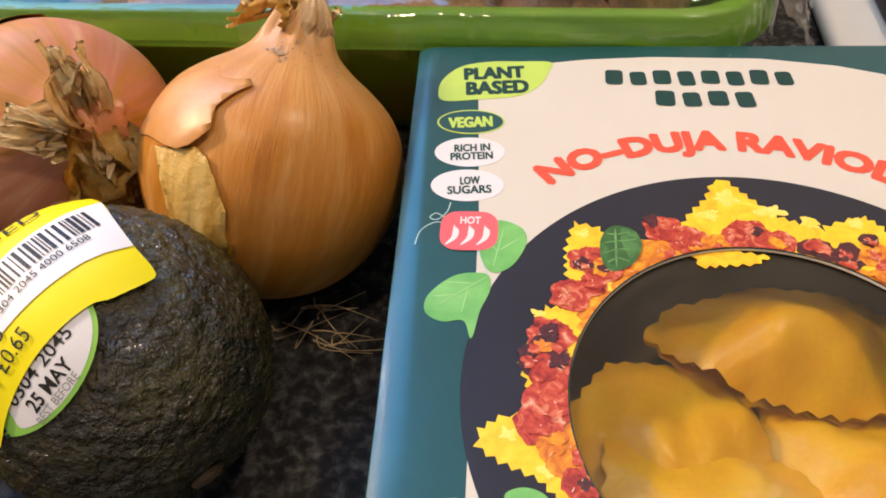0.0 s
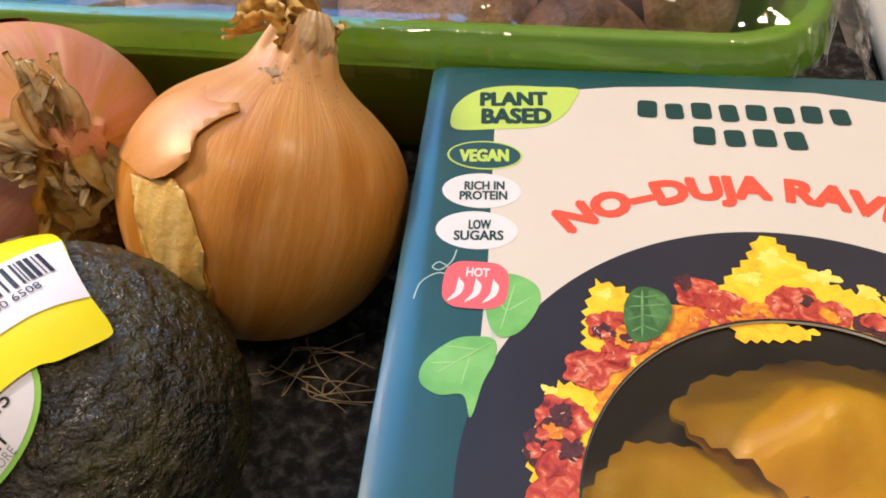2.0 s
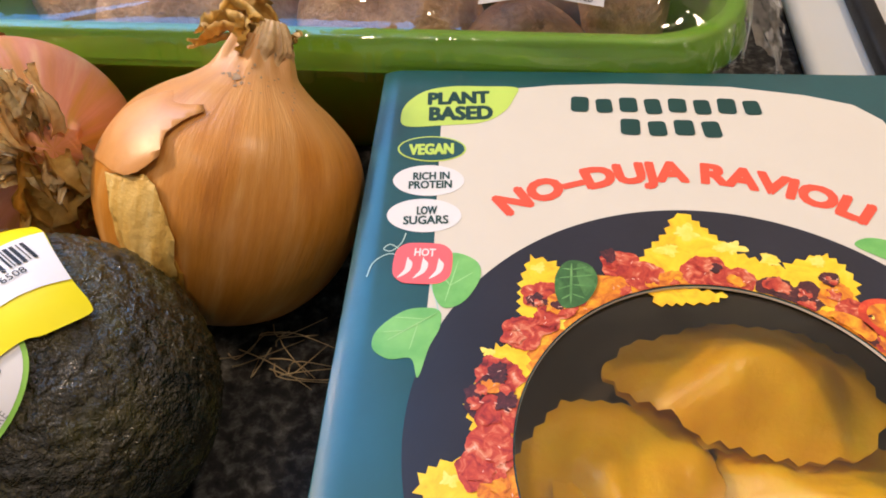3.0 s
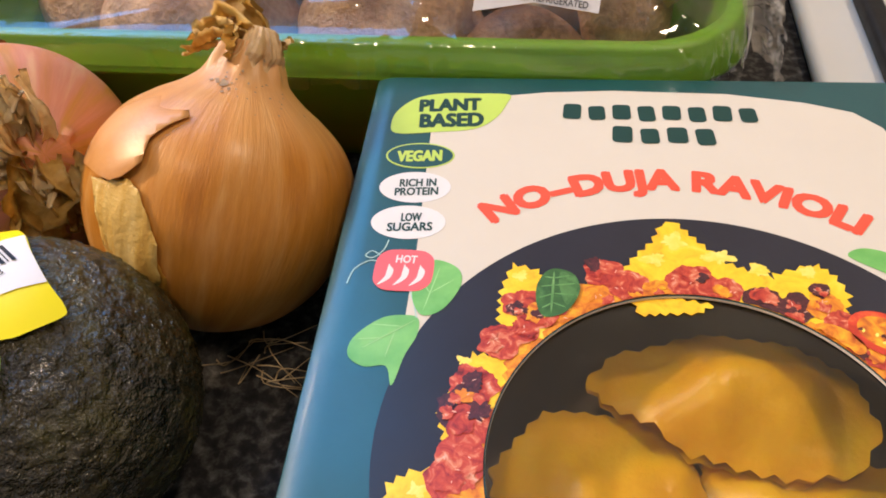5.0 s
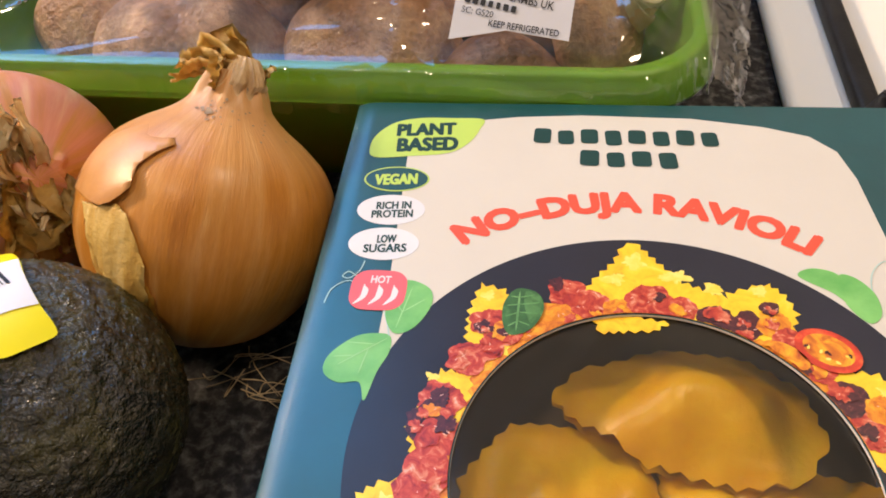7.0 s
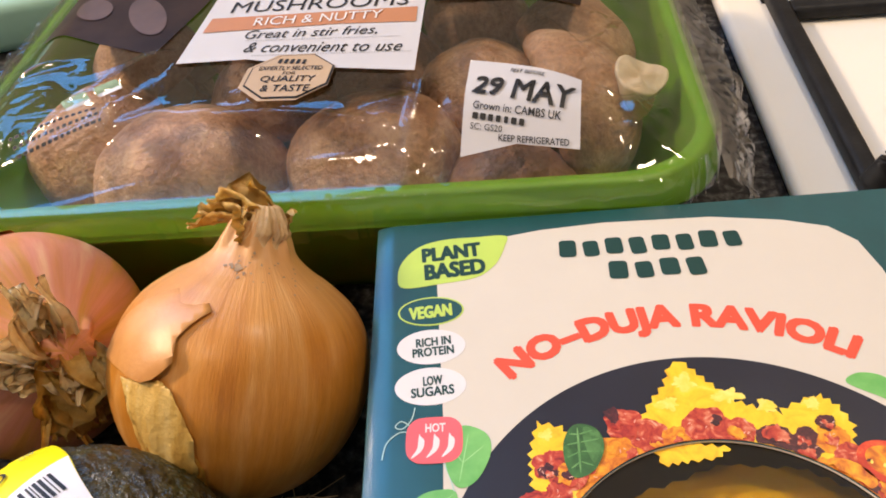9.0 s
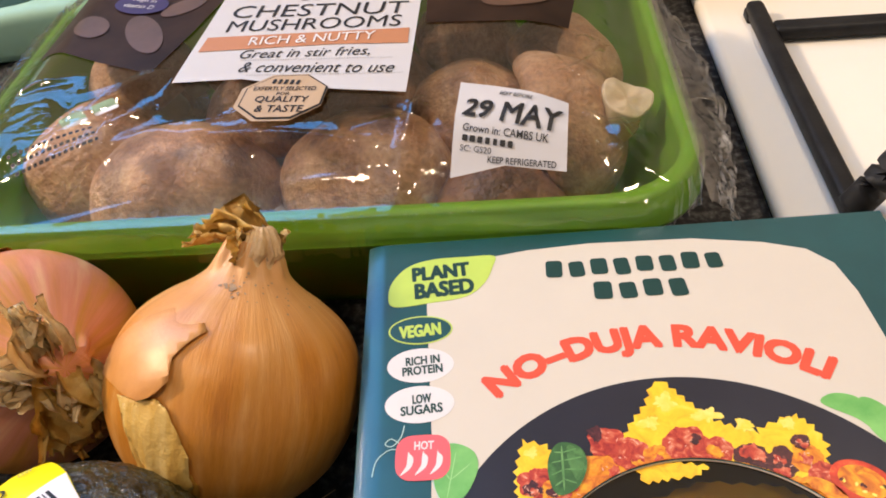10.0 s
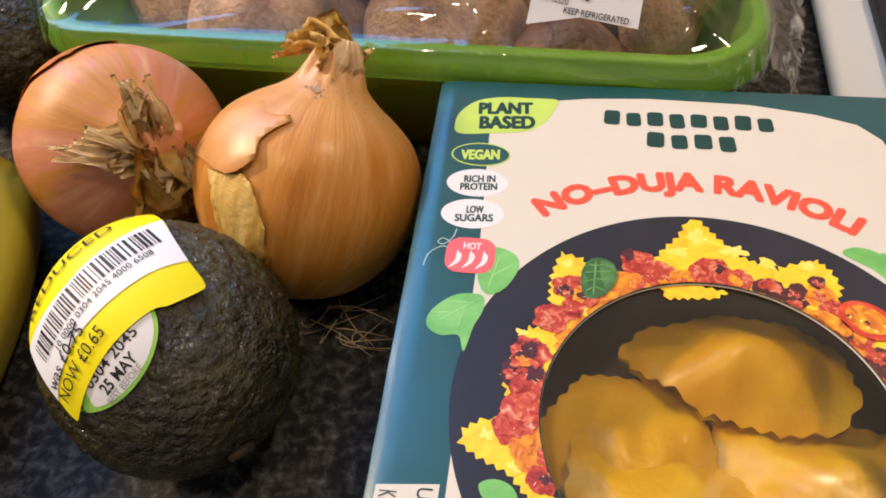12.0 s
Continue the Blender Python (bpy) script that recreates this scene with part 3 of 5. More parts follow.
def mushroom_pack():
    t = thing("mushroom_pack", TRAY, "green plastic tray of chestnut mushrooms sealed in clear film", "mushroom pack")
    spec = [(0.0145, 0.0042, 0.006), (0.0125, 0.0035, 0.012), (0.006, RIM - 0.010, 0.018), (0.0048, RIM - 0.003, 0.019), (0.0042, RIM, 0.0195),
            (0.0012, RIM + 0.0004, 0.021), (0.0, RIM - 0.0006, 0.022), (-0.0003, RIM - 0.0085, 0.022), (-0.0016, RIM - 0.0092, 0.022), (-0.0017, RIM - 0.0100, 0.022), (0.0002, RIM - 0.0098, 0.022),
            (0.0009, RIM - 0.0014, 0.021), (0.0040, RIM - 0.0020, 0.0195), (0.0055, RIM - 0.012, 0.018), (0.0122, 0.0010, 0.012), (0.0150, 0.0, 0.006)]
    loops = [[(x, y, z) for x, y in ring_outline(TX0 + i, TX1 - i, TY0 + i, TY1 - i, 0.026 - 0.3 * i, 8)] for i, z, _ in spec]
    bm, rows = loft(loops)
    bm.faces.new(rows[0])
    bm.faces.new(rows[-1][::-1])
    bmesh.ops.recalc_face_normals(bm, faces=bm.faces)
    part("tray", bm, M_TRAY, t, "translucent green plastic tray with a rolled rim")
    # film over the top, drawn down round the rim
    bm, nx, ny = bmesh.new(), 290, 200
    grid = {}
    for i in range(nx + 1):
        for j in range(ny + 1):
            x, y = TX0 - 0.0012 + (TX1 - TX0 + 0.0024) * i / nx, TY0 - 0.0012 + (TY1 - TY0 + 0.0024) * j / ny
            qx, qy = max(TX0 + 0.026 - x, x - TX1 + 0.026, 0), max(TY0 + 0.026 - y, y - TY1 + 0.026, 0)
            d = math.hypot(qx, qy)
            if d > 0.0272:
                cx, cy = min(max(x, TX0 + 0.026), TX1 - 0.026), min(max(y, TY0 + 0.026), TY1 - 0.026)
                x, y = cx + (x - cx) * 0.0272 / d, cy + (y - cy) * 0.0272 / d
            grid[i, j] = bm.verts.new((x, y, film_z(x, y)))
    for i in range(nx):
        for j in range(ny):
            bm.faces.new((grid[i, j], grid[i + 1, j], grid[i + 1, j + 1], grid[i, j + 1]))
    border = [grid[i, 0] for i in range(nx + 1)] + [grid[nx, j] for j in range(1, ny + 1)] + [grid[i, ny] for i in range(nx - 1, -1, -1)] + [grid[0, j] for j in range(ny - 1, 0, -1)]
    def skirt(v, drop, out):
        x, y = v.co.x, v.co.y
        n = Vector((x - min(max(x, TX0 + 0.026), TX1 - 0.026), y - min(max(y, TY0 + 0.026), TY1 - 0.026), 0)).normalized()
        p = v.co * 1.0
        pleat = abs(noise.noise(Vector((p.x * 150, p.y * 150, 4)))) + 0.6 * abs(noise.noise(Vector((p.x * 420, p.y * 420, 9))))
        return bm.verts.new(p + n * (0.0006 + out * pleat) + Vector((0, 0, -drop * (1 + 0.35 * noise.noise(p * 70)))))
    mid, low = [skirt(v, 0.0045, 0.0012) for v in border], [skirt(v, 0.0110, 0.0034) for v in border]
    for k in range(len(border)):
        q = (k + 1) % len(border)
        bm.faces.new((border[k], mid[k], mid[q], border[q]))
        bm.faces.new((mid[k], low[k], low[q], mid[q]))
    film = part("film", bm, M_FILM, t, "clear wrinkled plastic film")
    # crimped ends of the wrap at both short sides
    for side, reach, y0_ in ((1, 0.017, TY0 - 0.004), (-1, 0.015, TY0 + 0.012)):
        bm, n, m = bmesh.new(), 170, 22
        g = {}
        for i in range(n + 1):
            for j in range(m + 1):
                y, f = y0_ + 0.125 * i / n, j / m
                k = 1 - 0.55 * abs(2 * i / n - 1) ** 2
                wob = noise.noise(Vector((y * 160, f * 2.0, 3.0 * side)))
                lift = 0.0075 * abs(noise.noise(Vector((y * 190, f * 2.5, 6.0)))) + 0.001 * abs(noise.noise(Vector((y * 430, f * 4, 2.0)))) - 0.001
                edge = TX1 - 0.003 if side > 0 else TX0 + 0.003
                g[i, j] = bm.verts.new((edge + side * (reach * f * k + 0.0015 * wob * f), y + 0.004 * f * noise.noise(Vector((y * 60, f * 3, 8.0))), RIM + 0.003 - 0.013 * f * f + f * lift + 0.002 * f * wob))
        for i in range(n):
            for j in range(m):
                bm.faces.new((g[i, j], g[i + 1, j], g[i + 1, j + 1], g[i, j + 1]))
        part("film_end", bm, M_FLAP, t, "crinkled clear end of the wrap")
    L = film_lay
    # dark printed band at the back of the wrap
    band = sheet([[(-0.150, 0.262), (-0.118, 0.245), (-0.098, 0.236), (-0.090, 0.262), (-0.083, 0.290), (-0.0106, 0.286), (-0.010, 0.256), (0.036, 0.2515), (0.042, 0.285), (0.044, 0.322), (-0.142, 0.322)]], L, 0.0, 0.002)
    dark = part("printed_band", band, M_BROWNFILM, t, "dark brown printed part of the wrap")
    for o in (ellipse(-0.108, 0.262, 0.006, 0.015, 24, 28), ellipse(-0.0985, 0.2800, 0.005, 0.009, 24, -50), ellipse(0.02, 0.27, 0.012, 0.007, 24, 10), ellipse(-0.13, 0.27, 0.006, 0.009, 24, 40)):
        part("mushroom_picture", sheet([o], L, 0.0003, 0.002), M_TANPRINT, dark)
    part("oval_badge", sheet([ellipse(-0.1155, 0.2835, 0.0112, 0.0068, 40, -20)], L, 0.0006, 0.002), M_PURPLE, dark, "dark purple oval badge")
    part("badge_text", letters("High in", 0.010, 0.0026, -0.1148, 0.2856, L, 0.0009, turn=-18), M_WHITE, dark)
    part("badge_text", letters("vitamin D", 0.013, 0.0026, -0.1160, 0.2818, L, 0.0009, turn=-18), M_WHITE, dark)
    # main paper-white label
    lab = part("main_label", sheet([[(-0.0835, 0.290), (-0.0120, 0.284), (-0.0133, 0.235), (-0.0138, 0.2155), (-0.040, 0.2205), (-0.066, 0.2285), (-0.0885, 0.2290)]], L, 0.0003, 0.002), M_LABEL, t, "white printed label on the film")
    part("maker_mark", bars(-0.044, 0.2785, 0.024, 0.0042, 5, L, 0.0005, -5, 3), M_BLACK, lab, "plain dark blocks")
    part("title", letters("CHESTNUT", 0.062, 0.0085, -0.0475, 0.2695, L, 0.0005, 0.0, -5), M_BLACK, lab)
    part("title", letters("MUSHROOMS", 0.060, 0.0075, -0.0480, 0.2600, L, 0.0005, 0.0, -4), M_BLACK, lab)
    part("stripe", sheet([[(-0.0835, 0.2555), (-0.0150, 0.2525), (-0.0150, 0.2430), (-0.040, 0.2455), (-0.0845, 0.2465)]], L, 0.0005, 0.002), M_COPPER, lab, "copper brown stripe")
    part("stripe_text", letters("RICH & NUTTY", 0.042, 0.0052, -0.0470, 0.2498, L, 0.0008, 0.0, -2), M_WHITE, lab)
    part("small_text", letters("Great in stir fries,", 0.043, 0.0060, -0.0480, 0.2412, L, 0.0005, 0.0, -4, shear=0.2), M_BLACK, lab)
    part("small_text", letters("& convenient to use", 0.050, 0.0058, -0.0430, 0.2322, L, 0.0005, 0.0, -7, shear=0.2), M_BLACK, lab)
    for x, y in ((-0.044, 0.2372), (-0.040, 0.2280)):
        part("dotted_rule", bars(x, y, 0.050, 0.0004, 60, L, 0.0005, -5, 5, 0.5), M_GREYINK, lab)
    # eight-sided badge
    o8 = [(-0.0512 + 0.0145 * math.cos(radians(a + 18)), 0.2166 + 0.0130 * math.sin(radians(a + 18))) for a in range(0, 360, 45)]
    o8b = [(-0.0505 + 0.0137 * math.cos(radians(a + 18)), 0.2166 + 0.0122 * math.sin(radians(a + 18))) for a in range(0, 360, 45)]
    o8c = [(-0.0505 + 0.0131 * math.cos(radians(a + 18)), 0.2166 + 0.0116 * math.sin(radians(a + 18))) for a in range(0, 360, 45)]
    bad = part("quality_badge", sheet([o8], L, 0.0006, 0.002), M_KRAFT, t, "tan eight-sided badge with a dark outline")
    part("outline", sheet([o8b], L, 0.0008, 0.002), M_BLACK, bad)
    part("badge_face", sheet([o8c], L, 0.0010, 0.002), M_KRAFT, bad)
    part("maker_mark", bars(-0.0507, 0.2238, 0.0095, 0.0024, 5, L, 0.0012, -10, 4), M_BLACK, bad, "plain dark blocks")
    for s, w, h, y in (("EXPERTLY SELECTED", 0.0195, 0.0021, 0.2202), ("FOR", 0.004, 0.0016, 0.2175), ("QUALITY", 0.0165, 0.0036, 0.2144), ("& TASTE", 0.0145, 0.0034, 0.2098)):
        part("badge_text", letters(s, w, h, -0.0505, y, L, 0.0012, 0.01, -6), M_BLACK, bad)
    # date label
    dl = part("date_label", sheet([[(0.0022, 0.2185), (0.0120, 0.2155), (0.0325, 0.2078), (0.0303, 0.1862), (0.0140, 0.1885), (-0.0010, 0.1862), (0.0008, 0.2020)]], L, 0.0003, 0.002), M_LABEL, t, "white date label on the film")
    part("date_text", letters("BEST BEFORE", 0.0095, 0.0017, 0.0180, 0.2098, L, 0.0007, 0.01, -19), M_BLACK, dl)
    part("date_text", heavy("29 MAY", 0.0272, 0.0076, 0.0166, 0.2022, L, 0.0008, 0.00020, -15), M_BLACK, dl)
    part("date_text", letters("Grown in: CAMBS UK", 0.0235, 0.0021, 0.0145, 0.1962, L, 0.0007, 0.01, -11), M_BLACK, dl)
    part("date_text", bars(0.0095, 0.1943, 0.0145, 0.0016, 7, L, 0.0007, -11, 6), M_BLACK, dl, "plain dark bars")
    part("date_text", letters("SC: GS20", 0.0085, 0.0015, 0.0062, 0.1925, L, 0.0007, 0.0, -9), M_BLACK, dl)
    part("date_text", letters("KEEP REFRIGERATED", 0.0185, 0.0016, 0.0185, 0.1888, L, 0.0007, 0.01, -7), M_BLACK, dl)
    # food facts, printed slantwise at the left
    ft = part("facts_panel", sheet([rounded(-0.1125, 0.2095, 0.0075, 0.0060, 0.001, 3, 38), rounded(-0.1050, 0.2155, 0.0075, 0.0060, 0.001, 3, 38)], L, 0.0021, 0.002), M_OLIVE, t, "small pale green printed boxes")
    part("facts_foot", sheet([rounded(-0.1108, 0.2073, 0.0072, 0.0020, 0.0005, 2, 38), rounded(-0.1033, 0.2133, 0.0072, 0.0020, 0.0005, 2, 38)], L, 0.0022, 0.002), M_WHITE, ft)
    for k in range(3):
        part("facts_text", bars(-0.1165 + 0.0016 * k, 0.2003 - 0.0022 * k, 0.026, 0.0011, 14, L, 0.0024, 20, 8 + k), M_BLACK, ft, "rows of small dark bars")
    return t


mushroom_pack()


def mushroom(name, at, R, tilt, seed, sx=1.0):
    rnd = random.Random(seed)
    def wob(v, a):
        n = noise.noise(Vector((v.x * 60, v.y * 60, v.z * 60 + seed * 5)))
        return Vector((v.x * sx, v.y, v.z)) * (1 + 0.09 * n + 0.03 * math.sin(2 * a + seed))
    prof = [(0.05, 0.78), (0.3, 0.75), (0.62, 0.60), (0.88, 0.32), (1.0, 0.0), (0.97, -0.18), (0.85, -0.27), (0.7, -0.22)]
    t = thing(name, TRAY @ Matrix.Translation(at) @ pose(0, 0, 0, *tilt), "brown chestnut mushroom packed in the green tray", "mushroom", "mushrooms in the tray")
    part("cap", lathe([(r * R, z * R) for r, z in prof][::-1], 26, 40, wob), M_CAPDARK if seed in (3, 6, 8) else M_CAP, t)
    part("gills", lathe([(0.02 * R, -0.16 * R), (0.5 * R, -0.17 * R), (0.73 * R, -0.21 * R)], 5, 32, lambda v, a: Vector((v.x * sx, v.y, v.z))), M_GILL, t)
    part("stem", lathe([(r * R, z * R) for r, z in [(0.30, -0.85), (0.36, -0.78), (0.33, -0.5), (0.32, -0.12)]], 8, 20), M_STEM, t)
    return t


SHROOMS = [(-0.091, 0.2150, 0.0315, 0.0265, (18, 4, 10), 1.18), (-0.031, 0.2165, 0.0315, 0.0265, (24, -6, 0), 1.10), (0.0120, 0.2035, 0.0275, 0.0200, (20, 10, 0), 1.08),
           (0.0320, 0.2335, 0.0340, 0.0275, (0, 76, 8), 1.0), (0.0040, 0.2480, 0.0340, 0.0225, (-10, 10, 0), 1.0), (-0.068, 0.2520, 0.0340, 0.0240, (-14, 12, 0), 1.0),
           (-0.128, 0.2330, 0.0330, 0.0245, (14, -16, 0), 1.0), (-0.032, 0.2640, 0.0335, 0.0225, (10, 0, 40), 1.0), (-0.128, 0.2860, 0.0330, 0.0230, (0, -20, 0), 1.0),
           (0.0370, 0.2760, 0.0330, 0.0220, (-12, 25, 0), 1.0), (-0.085, 0.2980, 0.0330, 0.0225, (0, 0, 0), 1.0), (0.0020, 0.2970, 0.0330, 0.0220, (0, 14, 0), 1.0),
           (-0.042, 0.3020, 0.0310, 0.0200, (10, 0, 0), 1.0)]
for k, (x, y, z, R, tl, sx) in enumerate(SHROOMS):
    mushroom("mushroom", (x, y, z - 0.004), R, tl, k + 1, sx)
for k, (x, y) in enumerate(((-0.125, 0.205), (-0.06, 0.21), (0.03, 0.205), (-0.1, 0.255), (-0.03, 0.24), (0.03, 0.25), (-0.12, 0.3), (-0.06, 0.29), (0.02, 0.3))):
    mushroom("mushroom", (x, y, 0.0125), 0.0125, (170, 10 * k, 0), 40 + k)
st = thing("mushroom_stalk", TRAY @ Matrix.Translation((0.0490, 0.2265, 0.0400)) @ pose(0, 0, 0, 14, 16, 8), "pale cut mushroom stalk with an orange stain", "mushroom stalk")
part("stalk", lathe([(0.001, -0.0160), (0.0044, -0.0156), (0.0056, -0.010), (0.0062, -0.002), (0.0076, 0.0066), (0.0078, 0.0082), (0.0070, 0.0088), (0.001, 0.0082)], 22, 40, lambda v, a: v * (1 + 0.10 * math.sin(3 * a + 1) + 0.05 * noise.noise(v * 300))), M_STALKCUT, st)
part("stain", sheet([blob(0.0010, 0.0020, 0.0042, 3)], lambda u, v, h: Vector((u, -math.sqrt(max(0, 0.0074 ** 2 - u * u)) * 1.06 - h, v)), 0.0002, 0.001), M_STAIN, st, "orange stain")



# ---- ravioli box ----
BX0, BX1, BY0, BY1, BH = -0.0236, 0.1100, -0.0080, 0.1718, 0.0412
WX, WY, WR = 0.0454, 0.0687, 0.0348
PX, PY, PR = 0.0449, 0.0710, 0.0527


ROLL = 0.0056   # how far in from its left edge the lid begins to bend down


def left_edge(y):
    """The box's left side, which stands a little askew to its print."""
    return BX0 + (BY1 - y) * 0.0185


def box_lay(u, v, h):
    return Vector((u, v, BH + h))


def keep_off_window(bm, r=WR + 0.0003):
    """Takes the part of a printed sheet that lies over the window away."""
    dead = [f for f in bm.faces if math.hypot(f.calc_center_median().x - WX, f.calc_center_median().y - WY) < r - 0.0004]
    bmesh.ops.delete(bm, geom=dead, context="FACES")
    for v in bm.verts:
        d = math.hypot(v.co.x - WX, v.co.y - WY)
        if d < r:
            v.co.x, v.co.y = WX + (v.co.x - WX) * r / d, WY + (v.co.y - WY) * r / d
    return bm


def ring_of(cx, cy, r0, r1, a0, a1, n=120, wave=0.0, seed=1):
    outer = [(cx + q * math.cos(a), cy + q * math.sin(a)) for a, q in ((radians(a0 + (a1 - a0) * i / n), r1 + wave * noise.noise(Vector((i * 0.31, seed, 0)))) for i in range(n + 1))]
    inner = [(cx + r0 * math.cos(a), cy + r0 * math.sin(a)) for a in (radians(a1 - (a1 - a0) * i / n) for i in range(n + 1))]
    return outer, inner


def strip(outer, inner, lay, h):
    bm = bmesh.new()
    a, b = [bm.verts.new(lay(*p, h)) for p in outer], [bm.verts.new(lay(*p, h)) for p in inner[::-1]]
    for i in range(len(a) - 1):
        bm.faces.new((b[i], a[i], a[i + 1], b[i + 1]))
    bmesh.ops.recalc_face_normals(bm, faces=bm.faces)
    bm.faces.ensure_lookup_table()
    if bm.faces[0].normal.z < 0:
        bmesh.ops.reverse_faces(bm, faces=bm.faces)
    return bm


def holed_top(z0, z1, r, corner):
    """A card lid with a round hole: the rim of the hole and the lid's edge joined by one ring of faces, top and bottom."""
    bm, n = bmesh.new(), 160
    top_i, top_o, bot_i, bot_o = [], [], [], []
    for i in range(n):
        a = 2 * math.pi * i / n
        c, s = math.cos(a), math.sin(a)
        edge = BX0 + ROLL + (BY1 - WY) * 0.0185 - WX   # where the flat part ends, level with the window
        k = min((BX1 - WX) / c if c > 1e-6 else 9, edge / (c + 0.0185 * s) if c + 0.0185 * s < -1e-6 else 9, (BY1 - WY) / s if s > 1e-6 else 9, (BY0 - WY) / s if s < -1e-6 else 9)
        for lst, q, z in ((top_i, r, z1), (top_o, k, z1), (bot_i, r, z0), (bot_o, k, z0)):
            lst.append(bm.verts.new((WX + q * c, WY + q * s, z)))
    for x, y in ((left_edge(BY0) + ROLL, BY0), (left_edge(BY1) + ROLL, BY1), (BX1, BY0), (BX1, BY1)):
        near = min(top_o, key=lambda v: math.hypot(v.co.x - x, v.co.y - y))
        k = top_o.index(near)
        for v in (top_o[k], bot_o[k]):
            v.co.x, v.co.y = x, y
    for i in range(n):
        j = (i + 1) % n
        bm.faces.new((top_i[i], top_o[i], top_o[j], top_i[j]))
        bm.faces.new((bot_i[j], bot_o[j], bot_o[i], bot_i[i]))
        f = bm.faces.new((top_i[j], bot_i[j], bot_i[i], top_i[i]))
        f.material_index = 1
        bm.faces.new((top_o[i], bot_o[i], bot_o[j], top_o[j]))
    bm.normal_update()
    return bm


def ravioli_box():
    t = thing("ravioli_box", pose(0, 0, 0), "dark teal card box of ravioli with a round window, lying flat", "food box")
    lid = part("front_panel", holed_top(BH - 0.0006, BH, WR, 0), [M_TEAL, M_EDGE], t, smooth=False)
    # the left fold: the card bends down softly, then turns over into the side
    prof = [(ROLL * (1 - f), -0.0011 * f ** 2.4) for f in (q / 10 for q in range(11))] + [(-0.00022, -0.0012), (-0.00032, -0.0017), (-0.00032, -(BH - 0.0006))]
    fb, rows = bmesh.new(), []
    for dx, dz in prof:
        rows.append([fb.verts.new((left_edge(y) + dx + 0.00012 * noise.noise(Vector((y * 70, 3, 0))) * (dx < 0.0005), y, BH + dz + 0.00014 * noise.noise(Vector((y * 45, 0, 0))) * max(0, 1 - dx / ROLL) ** 3))
                     for y in (BY0 + (BY1 - BY0) * q / 60 for q in range(61))])
    for r0, r1 in zip(rows, rows[1:]):
        for q in range(60):
            fb.faces.new((r0[q], r0[q + 1], r1[q + 1], r1[q]))
    part("side_panel", fb, M_TEAL, t, "teal card side with a soft fold")
    part("side_panel", box_bm(BX1 - 0.0006, BX1, BY0, BY1, 0.0006, BH - 0.0006), M_TEAL, t, smooth=False)
    part("end_panel", box_bm(left_edge(BY1) + 0.0010, BX1 - 0.0006, BY1 - 0.0006, BY1, 0.0006, BH - 0.0012), M_TEAL, t, smooth=False)
    part("end_panel", box_bm(left_edge(BY0) + 0.0010, BX1 - 0.0006, BY0, BY0 + 0.0006, 0.0006, BH - 0.0006), M_TEAL, t, smooth=False)
    part("back_panel", box_bm(left_edge(BY0), BX1, BY0, BY1, 0.0, 0.0006), M_CARD, t, smooth=False)
    part("inner_tray", box_bm(BX0 + 0.004, BX1 - 0.004, BY0 + 0.004, BY1 - 0.004, 0.0007, 0.0030, bevel=0.001), M_INNER, t, "brown plastic inner tray")
    part("window_pane", sheet([ellipse(WX, WY, WR + 0.004, WR + 0.004, 64)], box_lay, -0.0009), M_PANE, t, "clear film window")
    L = box_lay
    # cream panel
    o = [(-0.0058, 0.0300), (-0.0062, 0.1120), (-0.0078, 0.1500), (-0.0070, 0.1600), (0.0020, 0.1625), (0.0080, 0.1645), (0.0184, 0.1662), (0.0344, 0.1672), (0.0608, 0.1664), (0.0776, 0.1634),
         (0.0875, 0.1600), (0.0925, 0.1545), (0.0946, 0.1450), (0.0954, 0.1320), (0.0960, 0.1230), (0.0975, 0.0300)]
    panel = part("cream_panel", keep_off_window(sheet([o], L, 0.00004, 0.0035)), M_CREAM, t, "cream white printed panel", smooth=False)
    plate = part("printed_plate", strip(*ring_of(PX, PY, PR * 0.60, PR, -40, 220, 160), lambda u, v, h: L(u, v, h), 0.00008), M_NAVY, t, "dark navy printed plate round the window", smooth=False)
    bm = bmesh.new()
    bm.from_mesh(plate.data)
    keep_off_window(bm)
    for v in bm.verts:
        d = math.hypot(v.co.x - WX, v.co.y - WY)
        if d < WR + 0.006 and math.hypot(v.co.x - PX, v.co.y - PY) < PR * 0.7:
            v.co.x, v.co.y = WX + (v.co.x - WX) * (WR + 0.0002) / d, WY + (v.co.y - WY) * (WR + 0.0002) / d
    bm.to_mesh(plate.data)
    bm.free()
    # corner badge
    lobe = soft([(-0.0160, 0.1494), (-0.0176, 0.1535), (-0.0165, 0.1585), (-0.0125, 0.1632), (-0.0060, 0.1652), (0.0020, 0.1653), (0.0096, 0.1650), (0.0092, 0.1612), (0.0068, 0.1555), (0.0020, 0.1514), (-0.0070, 0.1500)], 5)
    badge = part("corner_badge", sheet([lobe], L, 0.00012), M_LIME, t, "lime green printed badge", smooth=False)
    part("badge_text", heavy("PLANT", 0.0150, 0.0050, -0.0043, 0.1605, L, 0.00015, 0.00030, 4), M_INK, badge, smooth=False)
    part("badge_text", heavy("BASED", 0.0152, 0.0054, -0.0034, 0.1546, L, 0.00015, 0.00030, 4), M_INK, badge, smooth=False)
    # oval badges
    vg = part("oval_badge", sheet([ellipse(-0.0092, 0.1415, 0.0078, 0.0044)], L, 0.00012), M_LIME, t, "teal oval badge with a lime outline", smooth=False)
    part("oval_face", sheet([ellipse(-0.0092, 0.1415, 0.0074, 0.0040)], L, 0.00016), M_TEAL, vg, smooth=False)
